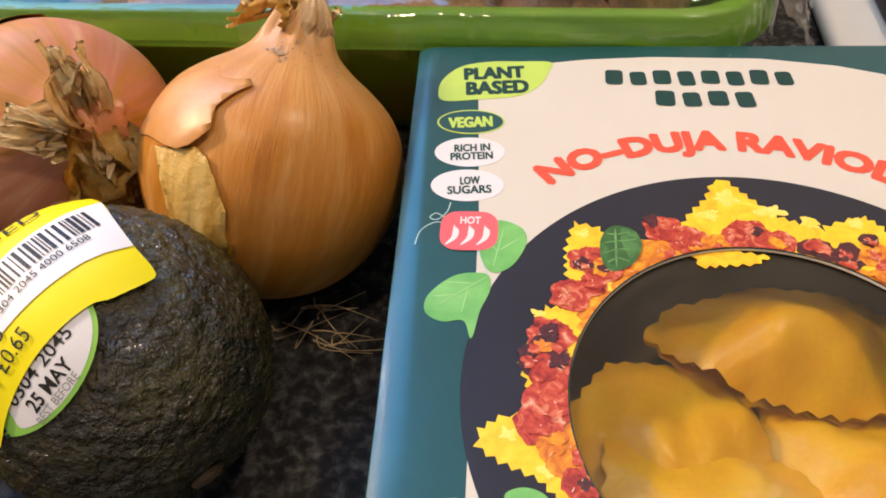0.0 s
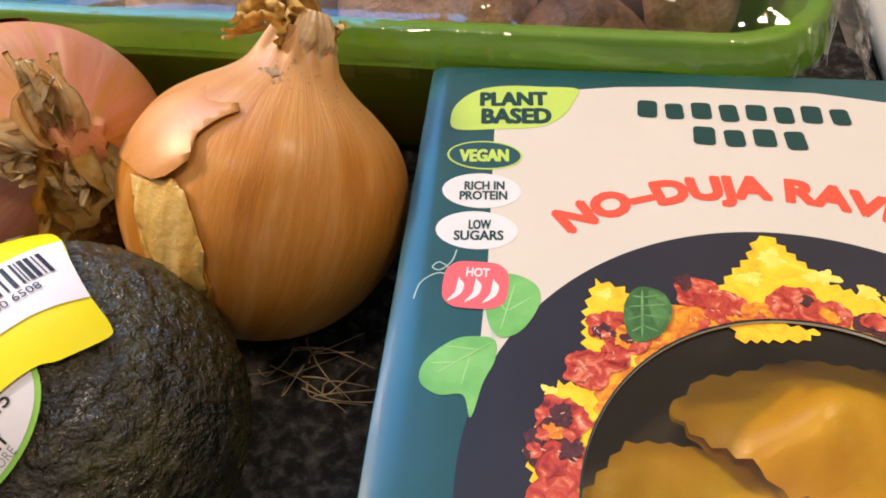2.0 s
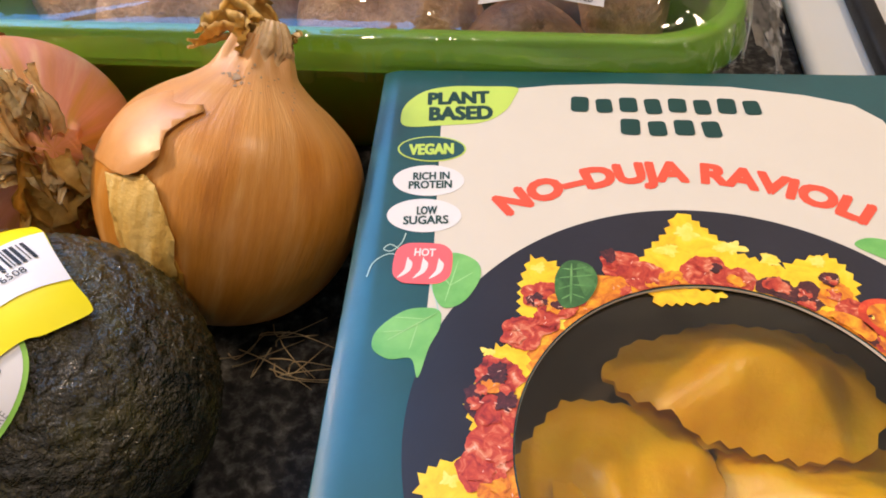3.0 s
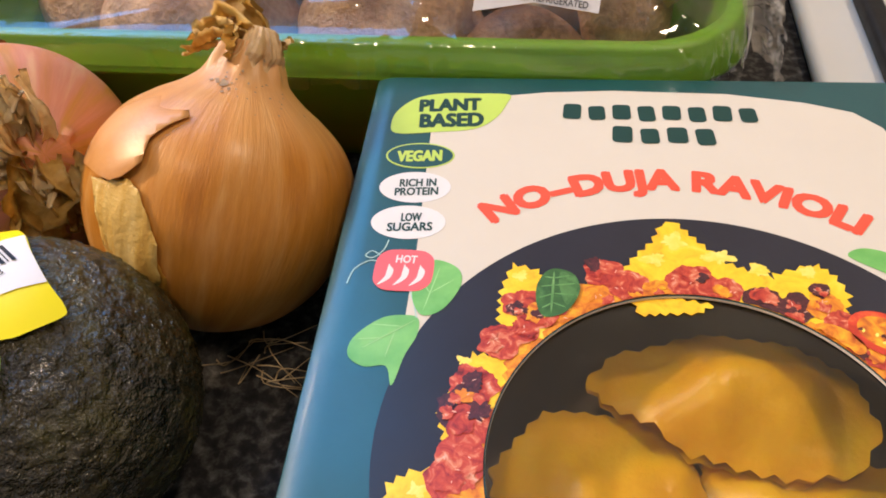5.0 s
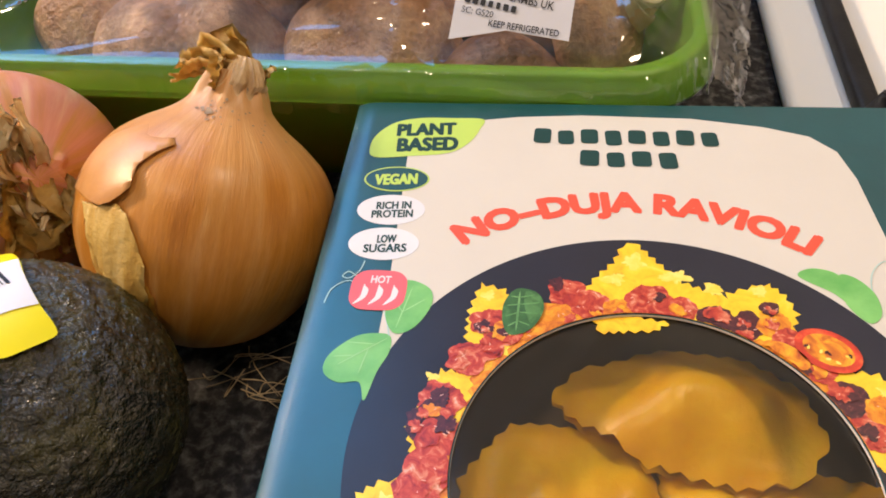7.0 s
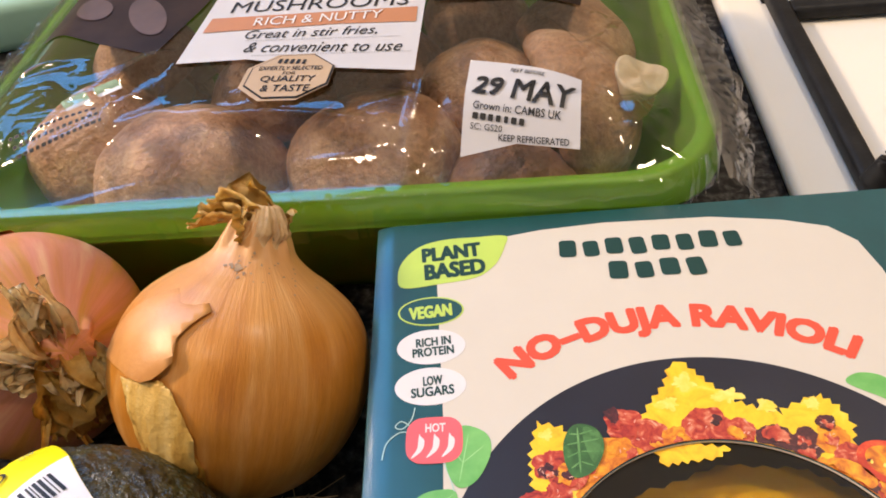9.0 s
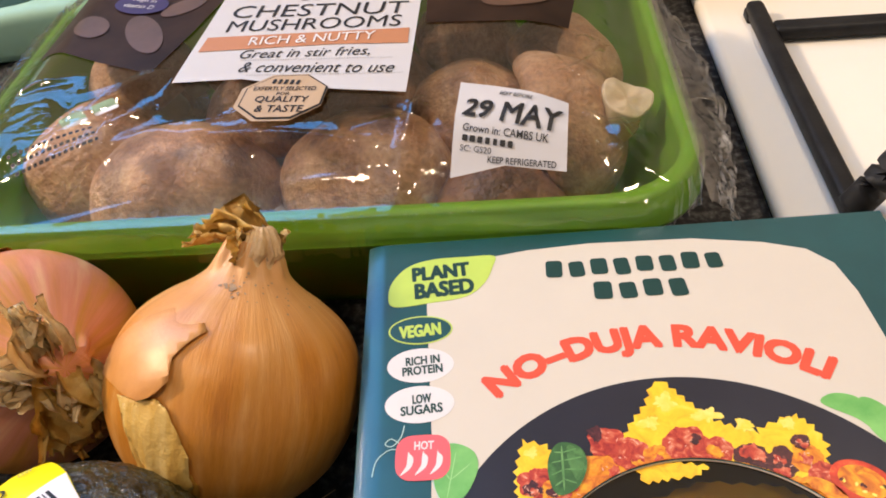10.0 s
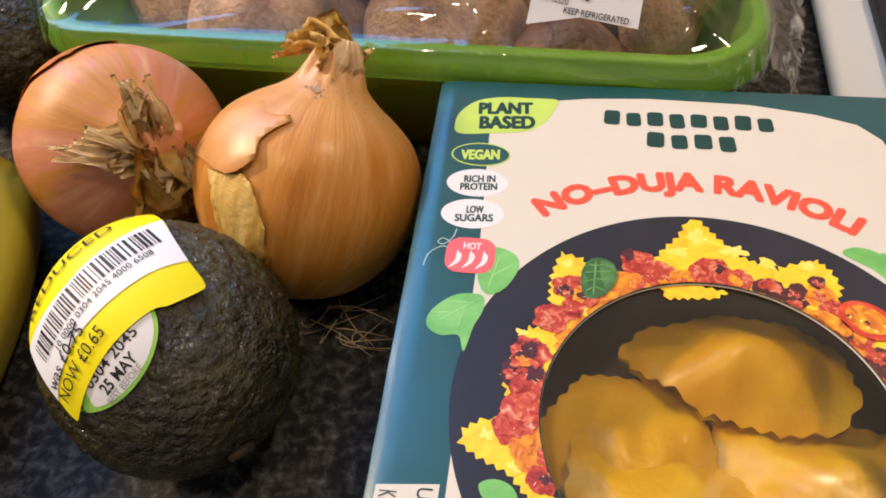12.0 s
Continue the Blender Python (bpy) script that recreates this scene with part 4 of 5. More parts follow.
    part("badge_text", heavy("VEGAN", 0.0102, 0.0039, -0.0093, 0.1413, L, 0.00020, 0.00020, 4), M_LIME, vg, smooth=False)
    for y, words in ((0.1310, ("RICH IN", "PROTEIN")), (0.1203, ("LOW", "SUGARS"))):
        ob = part("oval_badge", sheet([ellipse(-0.0090, y, 0.0078, 0.0049)], L, 0.00012), M_WHITE, t, "white oval badge", smooth=False)
        part("badge_text", heavy(words[0], 0.0080 if len(words[0]) > 4 else 0.0043, 0.0025, -0.0085, y + 0.0014, L, 0.00016, 0.00009, 4), M_INK, ob, smooth=False)
        part("badge_text", heavy(words[1], 0.0094, 0.0025, -0.0085, y - 0.0014, L, 0.00016, 0.00009, 4), M_INK, ob, smooth=False)
    # pea leaves and tendrils
    part("pea_leaf", sheet([soft([(-0.0152, 0.0864), (-0.0148, 0.0905), (-0.0105, 0.0950), (-0.0060, 0.0960), (-0.0036, 0.0952), (-0.0034, 0.0915), (-0.0050, 0.0870), (-0.0064, 0.0806), (-0.0080, 0.0845), (-0.0120, 0.0842)])], L, 0.00014), M_LEAF, t, "pale green printed pea leaf", smooth=False)
    part("pea_leaf", sheet([soft([(-0.0036, 0.0965), (-0.0056, 0.1010), (-0.0052, 0.1075), (-0.0020, 0.1100), (0.0025, 0.1080), (0.0035, 0.1040), (0.0015, 0.0990), (-0.0010, 0.0965)])], L, 0.00018), M_LEAF, t, "pale green printed pea leaf", smooth=False)
    part("pea_leaf", sheet([soft([(0.0760, 0.1150), (0.0790, 0.1172), (0.0835, 0.1160), (0.0850, 0.1120), (0.0840, 0.1085), (0.0815, 0.1110)])], L, 0.00014), M_LEAF, t, "pale green printed pea leaf", smooth=False)
    part("pea_leaf", sheet([soft([(0.0838, 0.1155), (0.0868, 0.1150), (0.0895, 0.1110), (0.0895, 0.1060), (0.0870, 0.1035), (0.0845, 0.1060), (0.0832, 0.1100)])], L, 0.00017), M_LEAF, t, "pale green printed pea leaf", smooth=False)
    for line in ([(-0.0040, 0.0955), (-0.0050, 0.0990), (-0.0066, 0.1030)], [(-0.0120, 0.1085), (-0.0150, 0.1092), (-0.0178, 0.1068), (-0.0186, 0.1030)], [(-0.0130, 0.1105), (-0.0150, 0.1118), (-0.0162, 0.1105), (-0.0146, 0.1100), (-0.0128, 0.1122), (-0.0122, 0.1150)],
                 [(0.0890, 0.1110), (0.0902, 0.1160), (0.0930, 0.1195), (0.0965, 0.1200)]):
        pts = smooth_curve([(x, y, 0) for x, y in line], 22)
        w = 0.00012
        up = [(p.x + w * (pts[min(i + 1, 21)] - pts[max(i - 1, 0)]).normalized().y, p.y - w * (pts[min(i + 1, 21)] - pts[max(i - 1, 0)]).normalized().x) for i, p in enumerate(pts)]
        dn = [(p.x - w * (pts[min(i + 1, 21)] - pts[max(i - 1, 0)]).normalized().y, p.y + w * (pts[min(i + 1, 21)] - pts[max(i - 1, 0)]).normalized().x) for i, p in enumerate(pts)]
        part("tendril", sheet([up + dn[::-1]], L, 0.00016), M_TENDRIL, t, smooth=False)
    for xa, ya, xb, yb in ((-0.0040, 0.0950, -0.0130, 0.0880), (-0.0062, 0.0933, -0.0120, 0.0935), (-0.0075, 0.0922, -0.0085, 0.0862), (-0.0098, 0.0905, -0.0140, 0.0900), (-0.0030, 0.0972, -0.0010, 0.1080), (-0.0022, 0.1015, 0.0020, 0.1050), (-0.0022, 0.1015, -0.0046, 0.1050)):
        part("leaf_vein", sheet([ellipse((xa + xb) / 2, (ya + yb) / 2, math.hypot(xb - xa, yb - ya) / 2, 0.00012, 14, math.degrees(math.atan2(yb - ya, xb - xa)))], L, 0.00021), M_VEIN, t, smooth=False)
    hot = part("hot_badge", sheet([soft(rounded(-0.0080, 0.1070, 0.0116, 0.0106, 0.0035, 3), 3)], L, 0.00022), M_PINKRED, t, "pink red rounded badge with three chillies", smooth=False)
    part("badge_text", letters("HOT", 0.0042, 0.0021, -0.0078, 0.1098, L, 0.00027, 0.03), M_WHITE, hot, smooth=False)
    for k in (-1, 0, 1):
        cx = -0.0084 + 0.0031 * k
        part("chilli", sheet([soft([(cx + 0.0007, 0.1079), (cx + 0.0015, 0.1068), (cx + 0.0010, 0.1046), (cx - 0.0012, 0.1029), (cx + 0.0000, 0.1050), (cx + 0.0002, 0.1066), (cx + 0.0004, 0.1084)], 4)], L, 0.00027), M_WHITE, hot, smooth=False)
    # maker's name as plain blocks, and the product's name
    for y, x0_, x1_, n in ((0.1585, 0.0218, 0.0672, 8), (0.1503, 0.0328, 0.0570, 4)):
        cell, h = (x1_ - x0_) / n, 0.0060
        for k in range(n):
            cx, w = x0_ + (k + 0.5) * cell, cell * 0.80
            tilt = (-3, 2, 0, 3, -2, 1, -3, 2)[k]
            bm = sheet([rounded(cx, y + (0.0002, -0.0003)[k % 2], w * (0.92, 0.84)[k % 2], h * (0.96, 0.88, 0.92)[k % 3], 0.0010, 4, tilt)], L, 0.00018)
            part("name_block", bm, M_INK, panel, "dark green plain block", smooth=False)
    part("product_name", heavy("NO\u2013DUJA RAVIOLI", 0.0742, 0.0088, 0, 0, L, 0.00012, 0.00053, arc=(0.0440, 0.0720, 0.0586)), M_CORAL, panel, "coral red lettering", smooth=False)
    # the printed meal round the window
    food = part("printed_meal", strip(*ring_of(WX, WY, WR + 0.0003, WR + 0.0060, 8, 196, 140, 0.0022, 4), L, 0.00010), P_OIL, t, "printed picture of ravioli in tomato sauce", smooth=False)
    PIECES = [[(0.0446, 0.1230), (0.0417, 0.1216), (0.0398, 0.1170), (0.0365, 0.1132), (0.0334, 0.1087), (0.0331, 0.1045), (0.0510, 0.1000), (0.0650, 0.1000), (0.0645, 0.1075), (0.0590, 0.1096), (0.0534, 0.1121), (0.0488, 0.1174)],
              [(0.0614, 0.1096), (0.0668, 0.1117), (0.0699, 0.1125), (0.0725, 0.1098), (0.0741, 0.1052), (0.0718, 0.0988), (0.0648, 0.0982), (0.0600, 0.1040)],
              [(0.0775, 0.0925), (0.0850, 0.0920), (0.0905, 0.0860), (0.0925, 0.0780), (0.0880, 0.0700), (0.0790, 0.0740)],
              [(0.0129, 0.1098), (0.0178, 0.1085), (0.0205, 0.1049), (0.0194, 0.0923), (0.0124, 0.0905), (0.0109, 0.0961), (0.0110, 0.1025)],
              [(0.0069, 0.0882), (0.0129, 0.0878), (0.0127, 0.0800), (0.0085, 0.0729), (0.0042, 0.0690), (0.0022, 0.0756), (0.0039, 0.0798), (0.0055, 0.0850)],
              [(-0.0011, 0.0650), (0.0022, 0.0660), (0.0090, 0.0630), (0.0120, 0.0595), (0.0160, 0.0450), (0.0110, 0.0480), (0.0054, 0.0543), (-0.0008, 0.0570), (-0.0047, 0.0595), (-0.0044, 0.0626)]]
    for k, o in enumerate(PIECES):
        part("ravioli_picture", keep_off_window(sheet([pinked(o, 0.0024, 0.00048)], L, 0.00012 + 0.000004 * k, 0.0016)), P_PASTA, food, smooth=False)
    part("ravioli_picture", sheet([pinked([(0.0352, 0.1030), (0.0365, 0.0990), (0.0420, 0.0996), (0.0470, 0.1000), (0.0500, 0.1022), (0.0430, 0.1036)], 0.0022, 0.0004)], L, -0.0006), P_PASTA, food, "pasta corner printed on the window film", smooth=False)
    SAUCE = [(0.0305, 0.1085, 0.0038, 0), (0.0350, 0.1050, 0.0036, 0), (0.0290, 0.1020, 0.0028, 1), (0.0465, 0.1068, 0.0046, 0), (0.0400, 0.1040, 0.0028, 1), (0.0525, 0.1050, 0.0030, 0), (0.0585, 0.1030, 0.0036, 2), (0.0640, 0.1015, 0.0034, 2),
             (0.0690, 0.1025, 0.0034, 1), (0.0715, 0.0985, 0.0030, 0), (0.0745, 0.0925, 0.0036, 0), (0.0790, 0.0860, 0.0038, 2), (0.0810, 0.0800, 0.0034, 0), (0.0840, 0.0840, 0.0030, 1), (0.0180, 0.0990, 0.0042, 0), (0.0145, 0.1000, 0.0030, 0),
             (0.0230, 0.0985, 0.0024, 1), (0.0115, 0.0910, 0.0038, 0), (0.0160, 0.0935, 0.0026, 0), (0.0075, 0.0815, 0.0042, 0), (0.0055, 0.0775, 0.0036, 2), (0.0045, 0.0755, 0.0026, 2), (0.0080, 0.0740, 0.0040, 0), (0.0070, 0.0680, 0.0045, 0),
             (0.0055, 0.0640, 0.0040, 0), (0.0090, 0.0590, 0.0038, 1), (0.0120, 0.0540, 0.0032, 0), (0.0690, 0.1060, 0.0018, 2), (0.0860, 0.0750, 0.0026, 0)]
    pr = random.Random(12)
    for k, (x, y, r, m) in enumerate(SAUCE):
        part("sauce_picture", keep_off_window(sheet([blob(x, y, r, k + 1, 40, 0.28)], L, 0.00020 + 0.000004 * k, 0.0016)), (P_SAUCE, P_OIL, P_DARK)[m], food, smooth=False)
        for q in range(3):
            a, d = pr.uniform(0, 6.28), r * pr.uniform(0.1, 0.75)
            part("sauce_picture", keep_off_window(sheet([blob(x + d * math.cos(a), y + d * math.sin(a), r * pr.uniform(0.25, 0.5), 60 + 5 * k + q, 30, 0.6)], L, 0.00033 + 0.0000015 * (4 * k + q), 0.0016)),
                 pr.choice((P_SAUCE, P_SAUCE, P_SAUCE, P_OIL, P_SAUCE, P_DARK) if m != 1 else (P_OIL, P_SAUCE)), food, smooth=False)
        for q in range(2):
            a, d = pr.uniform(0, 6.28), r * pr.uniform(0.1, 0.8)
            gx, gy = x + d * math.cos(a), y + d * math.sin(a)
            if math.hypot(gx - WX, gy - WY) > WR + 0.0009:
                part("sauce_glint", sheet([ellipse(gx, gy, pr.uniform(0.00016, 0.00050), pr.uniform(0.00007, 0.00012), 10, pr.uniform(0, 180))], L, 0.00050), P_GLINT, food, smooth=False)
    for k, (x, y, rx, ry, tn) in enumerate(((0.0440, 0.1170, 0.0050, 0.0020, 30), (0.0400, 0.1125, 0.0036, 0.0018, 60), (0.0520, 0.1135, 0.0050, 0.0016, -35), (0.0590, 0.1105, 0.0040, 0.0014, -20), (0.0148, 0.1065, 0.0026, 0.0014, 80), (0.0130, 0.1000, 0.0018, 0.0026, 10),
                                            (0.0680, 0.1105, 0.0026, 0.0016, -40), (0.0860, 0.0880, 0.0034, 0.0018, -60), (0.0880, 0.0800, 0.0024, 0.0020, 70), (0.0055, 0.0865, 0.0020, 0.0014, 70), (0.0005, 0.0620, 0.0030, 0.0016, 20), (0.0068, 0.0560, 0.0030, 0.0016, -30))):
        part("pasta_shade", keep_off_window(sheet([[(x + 0.9 * (px - x) * (0.6 + 0.4 * rx / (rx + ry)), y + 0.9 * (py - y) * (0.6 + 0.4 * ry / (rx + ry))) for px, py in blob(x, y, (rx + ry) * 0.42, 90 + k, 40, 0.8)]], L, 0.00016 + 0.000002 * k, 0.0016)), P_CREAM, food, smooth=False)
    part("basil_picture", sheet([soft([(0.0205, 0.1085), (0.0245, 0.1075), (0.0258, 0.1035), (0.0235, 0.0985), (0.0195, 0.0968), (0.0178, 0.1000), (0.0180, 0.1050)], 6)], L, 0.00053), M_BASIL, food, "printed green basil leaf", smooth=False)
    part("basil_fold", sheet([soft([(0.0222, 0.1078), (0.0247, 0.1066), (0.0252, 0.1035), (0.0234, 0.0998), (0.0220, 0.1040)], 5)], L, 0.00055), M_BASILMID, food, smooth=False)
    for k in range(9):
        (xa, ya), (xb, yb) = (((0.0210, 0.1080), (0.0205, 0.0975)), ((0.0211, 0.1062), (0.0240, 0.1070)), ((0.0211, 0.1044), (0.0250, 0.1050)), ((0.0210, 0.1024), (0.0248, 0.1022)), ((0.0208, 0.1002), (0.0232, 0.0992)),
                              ((0.0211, 0.1062), (0.0192, 0.1064)), ((0.0211, 0.1044), (0.0185, 0.1040)), ((0.0210, 0.1024), (0.0183, 0.1012)), ((0.0208, 0.1002), (0.0188, 0.0988)))[k]
        L_, tn = math.hypot(xb - xa, yb - ya), math.degrees(math.atan2(yb - ya, xb - xa))
        part("basil_vein", sheet([ellipse((xa + xb) / 2, (ya + yb) / 2, L_ / 2, 0.00016 if k else 0.00024, 14, tn)], L, 0.00057), M_LEAFDARK, food, smooth=False)
    part("basil_picture", keep_off_window(sheet([soft([(0.0000, 0.0512), (0.0030, 0.0528), (0.0065, 0.0515), (0.0075, 0.0480), (0.0030, 0.0470)], 5)], L, 0.00053, 0.002)), M_LEAF, food, "printed green leaf", smooth=False)
    part("tomato_picture", sheet([ellipse(0.0775, 0.0965, 0.0060, 0.0046, 30, -30)], L, 0.00053), P_TOMATO, food, "printed roast tomato half", smooth=False)
    part("tomato_flesh", sheet([ellipse(0.0776, 0.0966, 0.0046, 0.0033, 30, -30)], L, 0.00055), P_OIL, food, smooth=False)
    for q in range(9):
        a, d = pr.uniform(0, 6.28), pr.uniform(0.2, 1.0)
        part("tomato_seed", sheet([ellipse(0.0776 + 0.0040 * d * math.cos(a), 0.0966 + 0.0030 * d * math.sin(a), 0.0005, 0.0003, 10, q * 40)], L, 0.00057), (P_CREAM, P_DARK)[q % 2], food, smooth=False)
    part("tomato_picture", keep_off_window(sheet([ellipse(0.0698, 0.0950, 0.0045, 0.0025, 24, -35)], L, 0.00053, 0.002)), P_OIL, food, smooth=False)
    # storage note at the lower left
    note = part("note_panel", sheet([[(-0.0193, 0.0495), (-0.0072, 0.0508), (-0.0072, 0.0150), (-0.0193, 0.0150)]], L, 0.00016), M_CREAM, t, "small white printed note", smooth=False)
    part("note_text", letters("Ke", 0.0026, 0.0034, -0.0168, 0.0472, L, 0.00026, turn=-90), M_INK, note, smooth=False)
    part("note_text", letters("U", 0.0022, 0.0030, -0.0098, 0.0486, L, 0.00026, turn=-90), M_INK, note, smooth=False)
    return t


ravioli_box()


def ravioli(at, turn, w, d, seed, outline=None):
    """One pinked pasta pillow, w by d; outline: its corners about its middle where it is cut or pushed out of square."""
    o = pinked(outline or [(-w / 2, -d / 2), (0, -d * 0.53), (w / 2, -d / 2), (w * 0.53, 0), (w / 2, d / 2), (0, d * 0.52), (-w / 2, d / 2), (-w * 0.52, 0)], 0.0042, 0.00045)
    o = soft(o, 2)
    if outline:
        w, d = 1.12 * w, 1.12 * d
        o = [(1.10 * x, 1.10 * y) for x, y in o]
    def lay(u, v, h):
        e = ((abs(u) / (w / 2)) ** 3 + (abs(v) / (d / 2)) ** 3) ** (1 / 3)
        dome = 0.0070 * sstep((0.95 - e) / 0.8) + 0.0036 * noise.noise(Vector((u * 75, v * 75, seed))) * sstep((1 - e) / 0.3)
        dome += (0.0016 * abs(noise.noise(Vector((u * 110, v * 80, seed + 7)))) - 0.0006) * sstep((1.05 - e) / 0.3)
        sag = 0.0068 * noise.noise(Vector((u * 32, v * 32, seed + 3.3))) - 0.0022 * sstep((e - 0.75) / 0.4)
        return Vector((u + 0.0016 * noise.noise(Vector((v * 70, seed, 0))), v + 0.0016 * noise.noise(Vector((u * 70, 0, seed))), h + (dome if h > 0 else -0.5 * dome) + sag))
    bm = bmesh.new()
    for h in (0.0006, -0.0006):
        b2 = sheet([o], lay, h, 0.0020)
        tmp = bpy.data.meshes.new("half")
        b2.to_mesh(tmp)
        b2.free()
        bm.from_mesh(tmp)
        bpy.data.meshes.remove(tmp)
    ob = link_mesh("ravioli", bm, M_PASTA, True)
    ob.matrix_world = Matrix.Translation((at[0], at[1], at[2] + 0.0045)) @ pose(0, 0, 0, *turn)
    return tagged(ob, "yellow fresh ravioli with pinked edges inside the box", "ravioli", "ravioli in the box")


TOP_PIECE = [(-0.0253, 0.0044), (-0.0203, -0.0022), (-0.0143, -0.0060), (-0.0097, -0.0097), (-0.0026, -0.0110), (0.0089, -0.0118), (0.0184, -0.0101), (0.0243, -0.0020), (0.0200, 0.0080), (0.0100, 0.0125), (-0.0017, 0.0140), (-0.0200, 0.0095)]
SIDE_PIECE = [(-0.0110, 0.0165), (-0.0002, 0.0174), (0.0085, 0.0176), (0.0142, 0.0133), (0.0165, 0.0042), (0.0145, -0.0180), (-0.0160, -0.0190), (-0.0190, 0.0040)]
NEAR_PIECE = [(-0.0170, 0.0195), (-0.0088, 0.0200), (0.0030, 0.0225), (0.0099, 0.0220), (0.0163, 0.0178), (0.0190, 0.0010), (0.0130, -0.0190), (-0.0170, -0.0200), (-0.0200, 0.0010)]
for k, (at, turn, w, d, o) in enumerate((((0.0550, 0.0912, 0.0195), (4, 2, 0), 0.050, 0.028, TOP_PIECE), ((0.0315, 0.0702, 0.0170), (1, 4, 0), 0.036, 0.036, SIDE_PIECE), ((0.0720, 0.0640, 0.0165), (3, 2, -2), 0.046, 0.040, None), ((0.0370, 0.0482, 0.0225), (-4, 2, 0), 0.040, 0.043, NEAR_PIECE),
                                         ((0.0230, 0.0280, 0.0100), (0, 2, 0), 0.040, 0.040, None), ((0.0780, 0.0250, 0.0100), (0, 0, 20), 0.040, 0.040, None), ((0.0530, 0.0720, 0.0060), (0, 0, 40), 0.040, 0.040, None))):
    ravioli(at, turn, w, d, k + 1, o)

# ---- onions ----
ONION_PROFILE = [(0.02, -0.94), (0.12, -0.97), (0.34, -0.92), (0.62, -0.76), (0.86, -0.48), (0.98, -0.16), (1.0, 0.10), (0.94, 0.38), (0.81, 0.60), (0.62, 0.76), (0.46, 0.86), (0.34, 0.96), (0.27, 1.08), (0.225, 1.18), (0.20, 1.24)]


def swell(a, zr, seed):
    """How far the onion's skin swells or ribs at the angle a and the height zr."""
    k = 1 + 0.018 * noise.noise(Vector((math.cos(a) * 1.2, math.sin(a) * 1.2, zr * 0.8 + seed)))
    k += 0.006 * math.sin(9 * a + 1.5 * noise.noise(Vector((zr * 2, seed, 0)))) * sstep((zr - 0.2) / 0.6)
    return k + (0.07 * math.sin(6 * a + seed) + 0.05 * math.sin(13 * a)) * sstep((zr - 0.92) / 0.2)


def profile_radius(R, seed):
    pts = [(p.x, p.z) for p in smooth_curve([(r, 0, z) for r, z in ONION_PROFILE], 160)]
    table = sorted((math.atan2(z, r), math.hypot(r, z)) for r, z in pts)
    angs, rads = np.array([a for a, _ in table]), np.array([q for _, q in table])
    def radius(d):
        q = float(np.interp(math.asin(max(-1, min(1, d.z))), angs, rads))
        return R * q * (1 + (swell(math.atan2(d.y, d.x), d.z * q, seed) - 1) * (1 - d.z * d.z))
    return radius


def shred(pts, width, seed, curl=0.5):
    """A torn strip of dry husk along pts, folded a little across."""
    rnd = random.Random(seed)
    line = smooth_curve(pts, 16)
    bm, rows = bmesh.new(), []
    for i, p in enumerate(line):
        d = (line[min(i + 1, 15)] - line[max(i - 1, 0)]).normalized()
        side = d.cross(Vector((0.2, 0.3, 0.9))).normalized()
        up = side.cross(d)
        f = i / 15
        w = width * (0.35 + 0.65 * math.sin(math.pi * min(1, f * 1.15 + 0.1))) * (1 + 0.35 * noise.noise(Vector((f * 7, seed, 0))))
        row = []
        for k in range(7):
            s = k / 3 - 1
            row.append(bm.verts.new(p + side * w * s + up * (curl * w * (s * s) + 0.40 * width * noise.noise(Vector((f * 9, s * 2.6, seed * 3.7))))))
        rows.append(row)
    for a, b in zip(rows, rows[1:]):
        for k in range(6):
            bm.faces.new((a[k], a[k + 1], b[k + 1], b[k]))
    return bm


def thicken(bm, d=0.00025):
    bmesh.ops.solidify(bm, geom=bm.faces[:], thickness=d)
    return bm


def onion(name, centre, R, axis, spin, skin, label, seed):
    z = Vector(axis).normalized()
    rot = z.to_track_quat("Z", "Y").to_matrix().to_4x4() @ pose(0, 0, 0, 0, 0, spin)
    def wob(v, a):
        k = swell(a, v.z / R, seed)
        return Vector((v.x * k, v.y * k, v.z))
    bm = lathe([(r * R, q * R) for r, q in ONION_PROFILE], 64, 96, wob)
    low = min((rot @ v.co).z for v in bm.verts)
    t = thing(name, Matrix.Translation((centre[0], centre[1], -low)) @ rot, label, "onion", "onions by the tray")
    part("skin", bm, skin, t)
    return t, rot, profile_radius(R, seed)


RA = 0.0308
onion_a, ROT_A, RAD_A = onion("onion", (-0.0566, 0.1352), RA, (0.21, 0.60, 0.77), 0, M_ONION, "golden brown onion with a cracked papery skin and dry neck", 2)
TO_A = ROT_A.to_3x3().transposed()


def on_a(direction, up=(0, 0, 1)):
    return ball_lay(TO_A @ Vector(direction), TO_A @ Vector(up), lambda d: RAD_A(d) * 1.003)


# the pale outer peel, torn along its lower edge and up a crack
lay = on_a((-0.34, -0.05, 0.94))
def uv_of(layer_dir, d, R):
    z = (TO_A @ Vector(layer_dir)).normalized()
    x = (TO_A @ Vector((0, 0, 1))).cross(z).normalized()
    y = z.cross(x)
    w = (TO_A @ Vector(d)).normalized()
    a = w.angle(z)
    s = math.hypot(w.dot(x), w.dot(y)) or 1
    return (R * a * w.dot(x) / s, R * a * w.dot(y) / s)


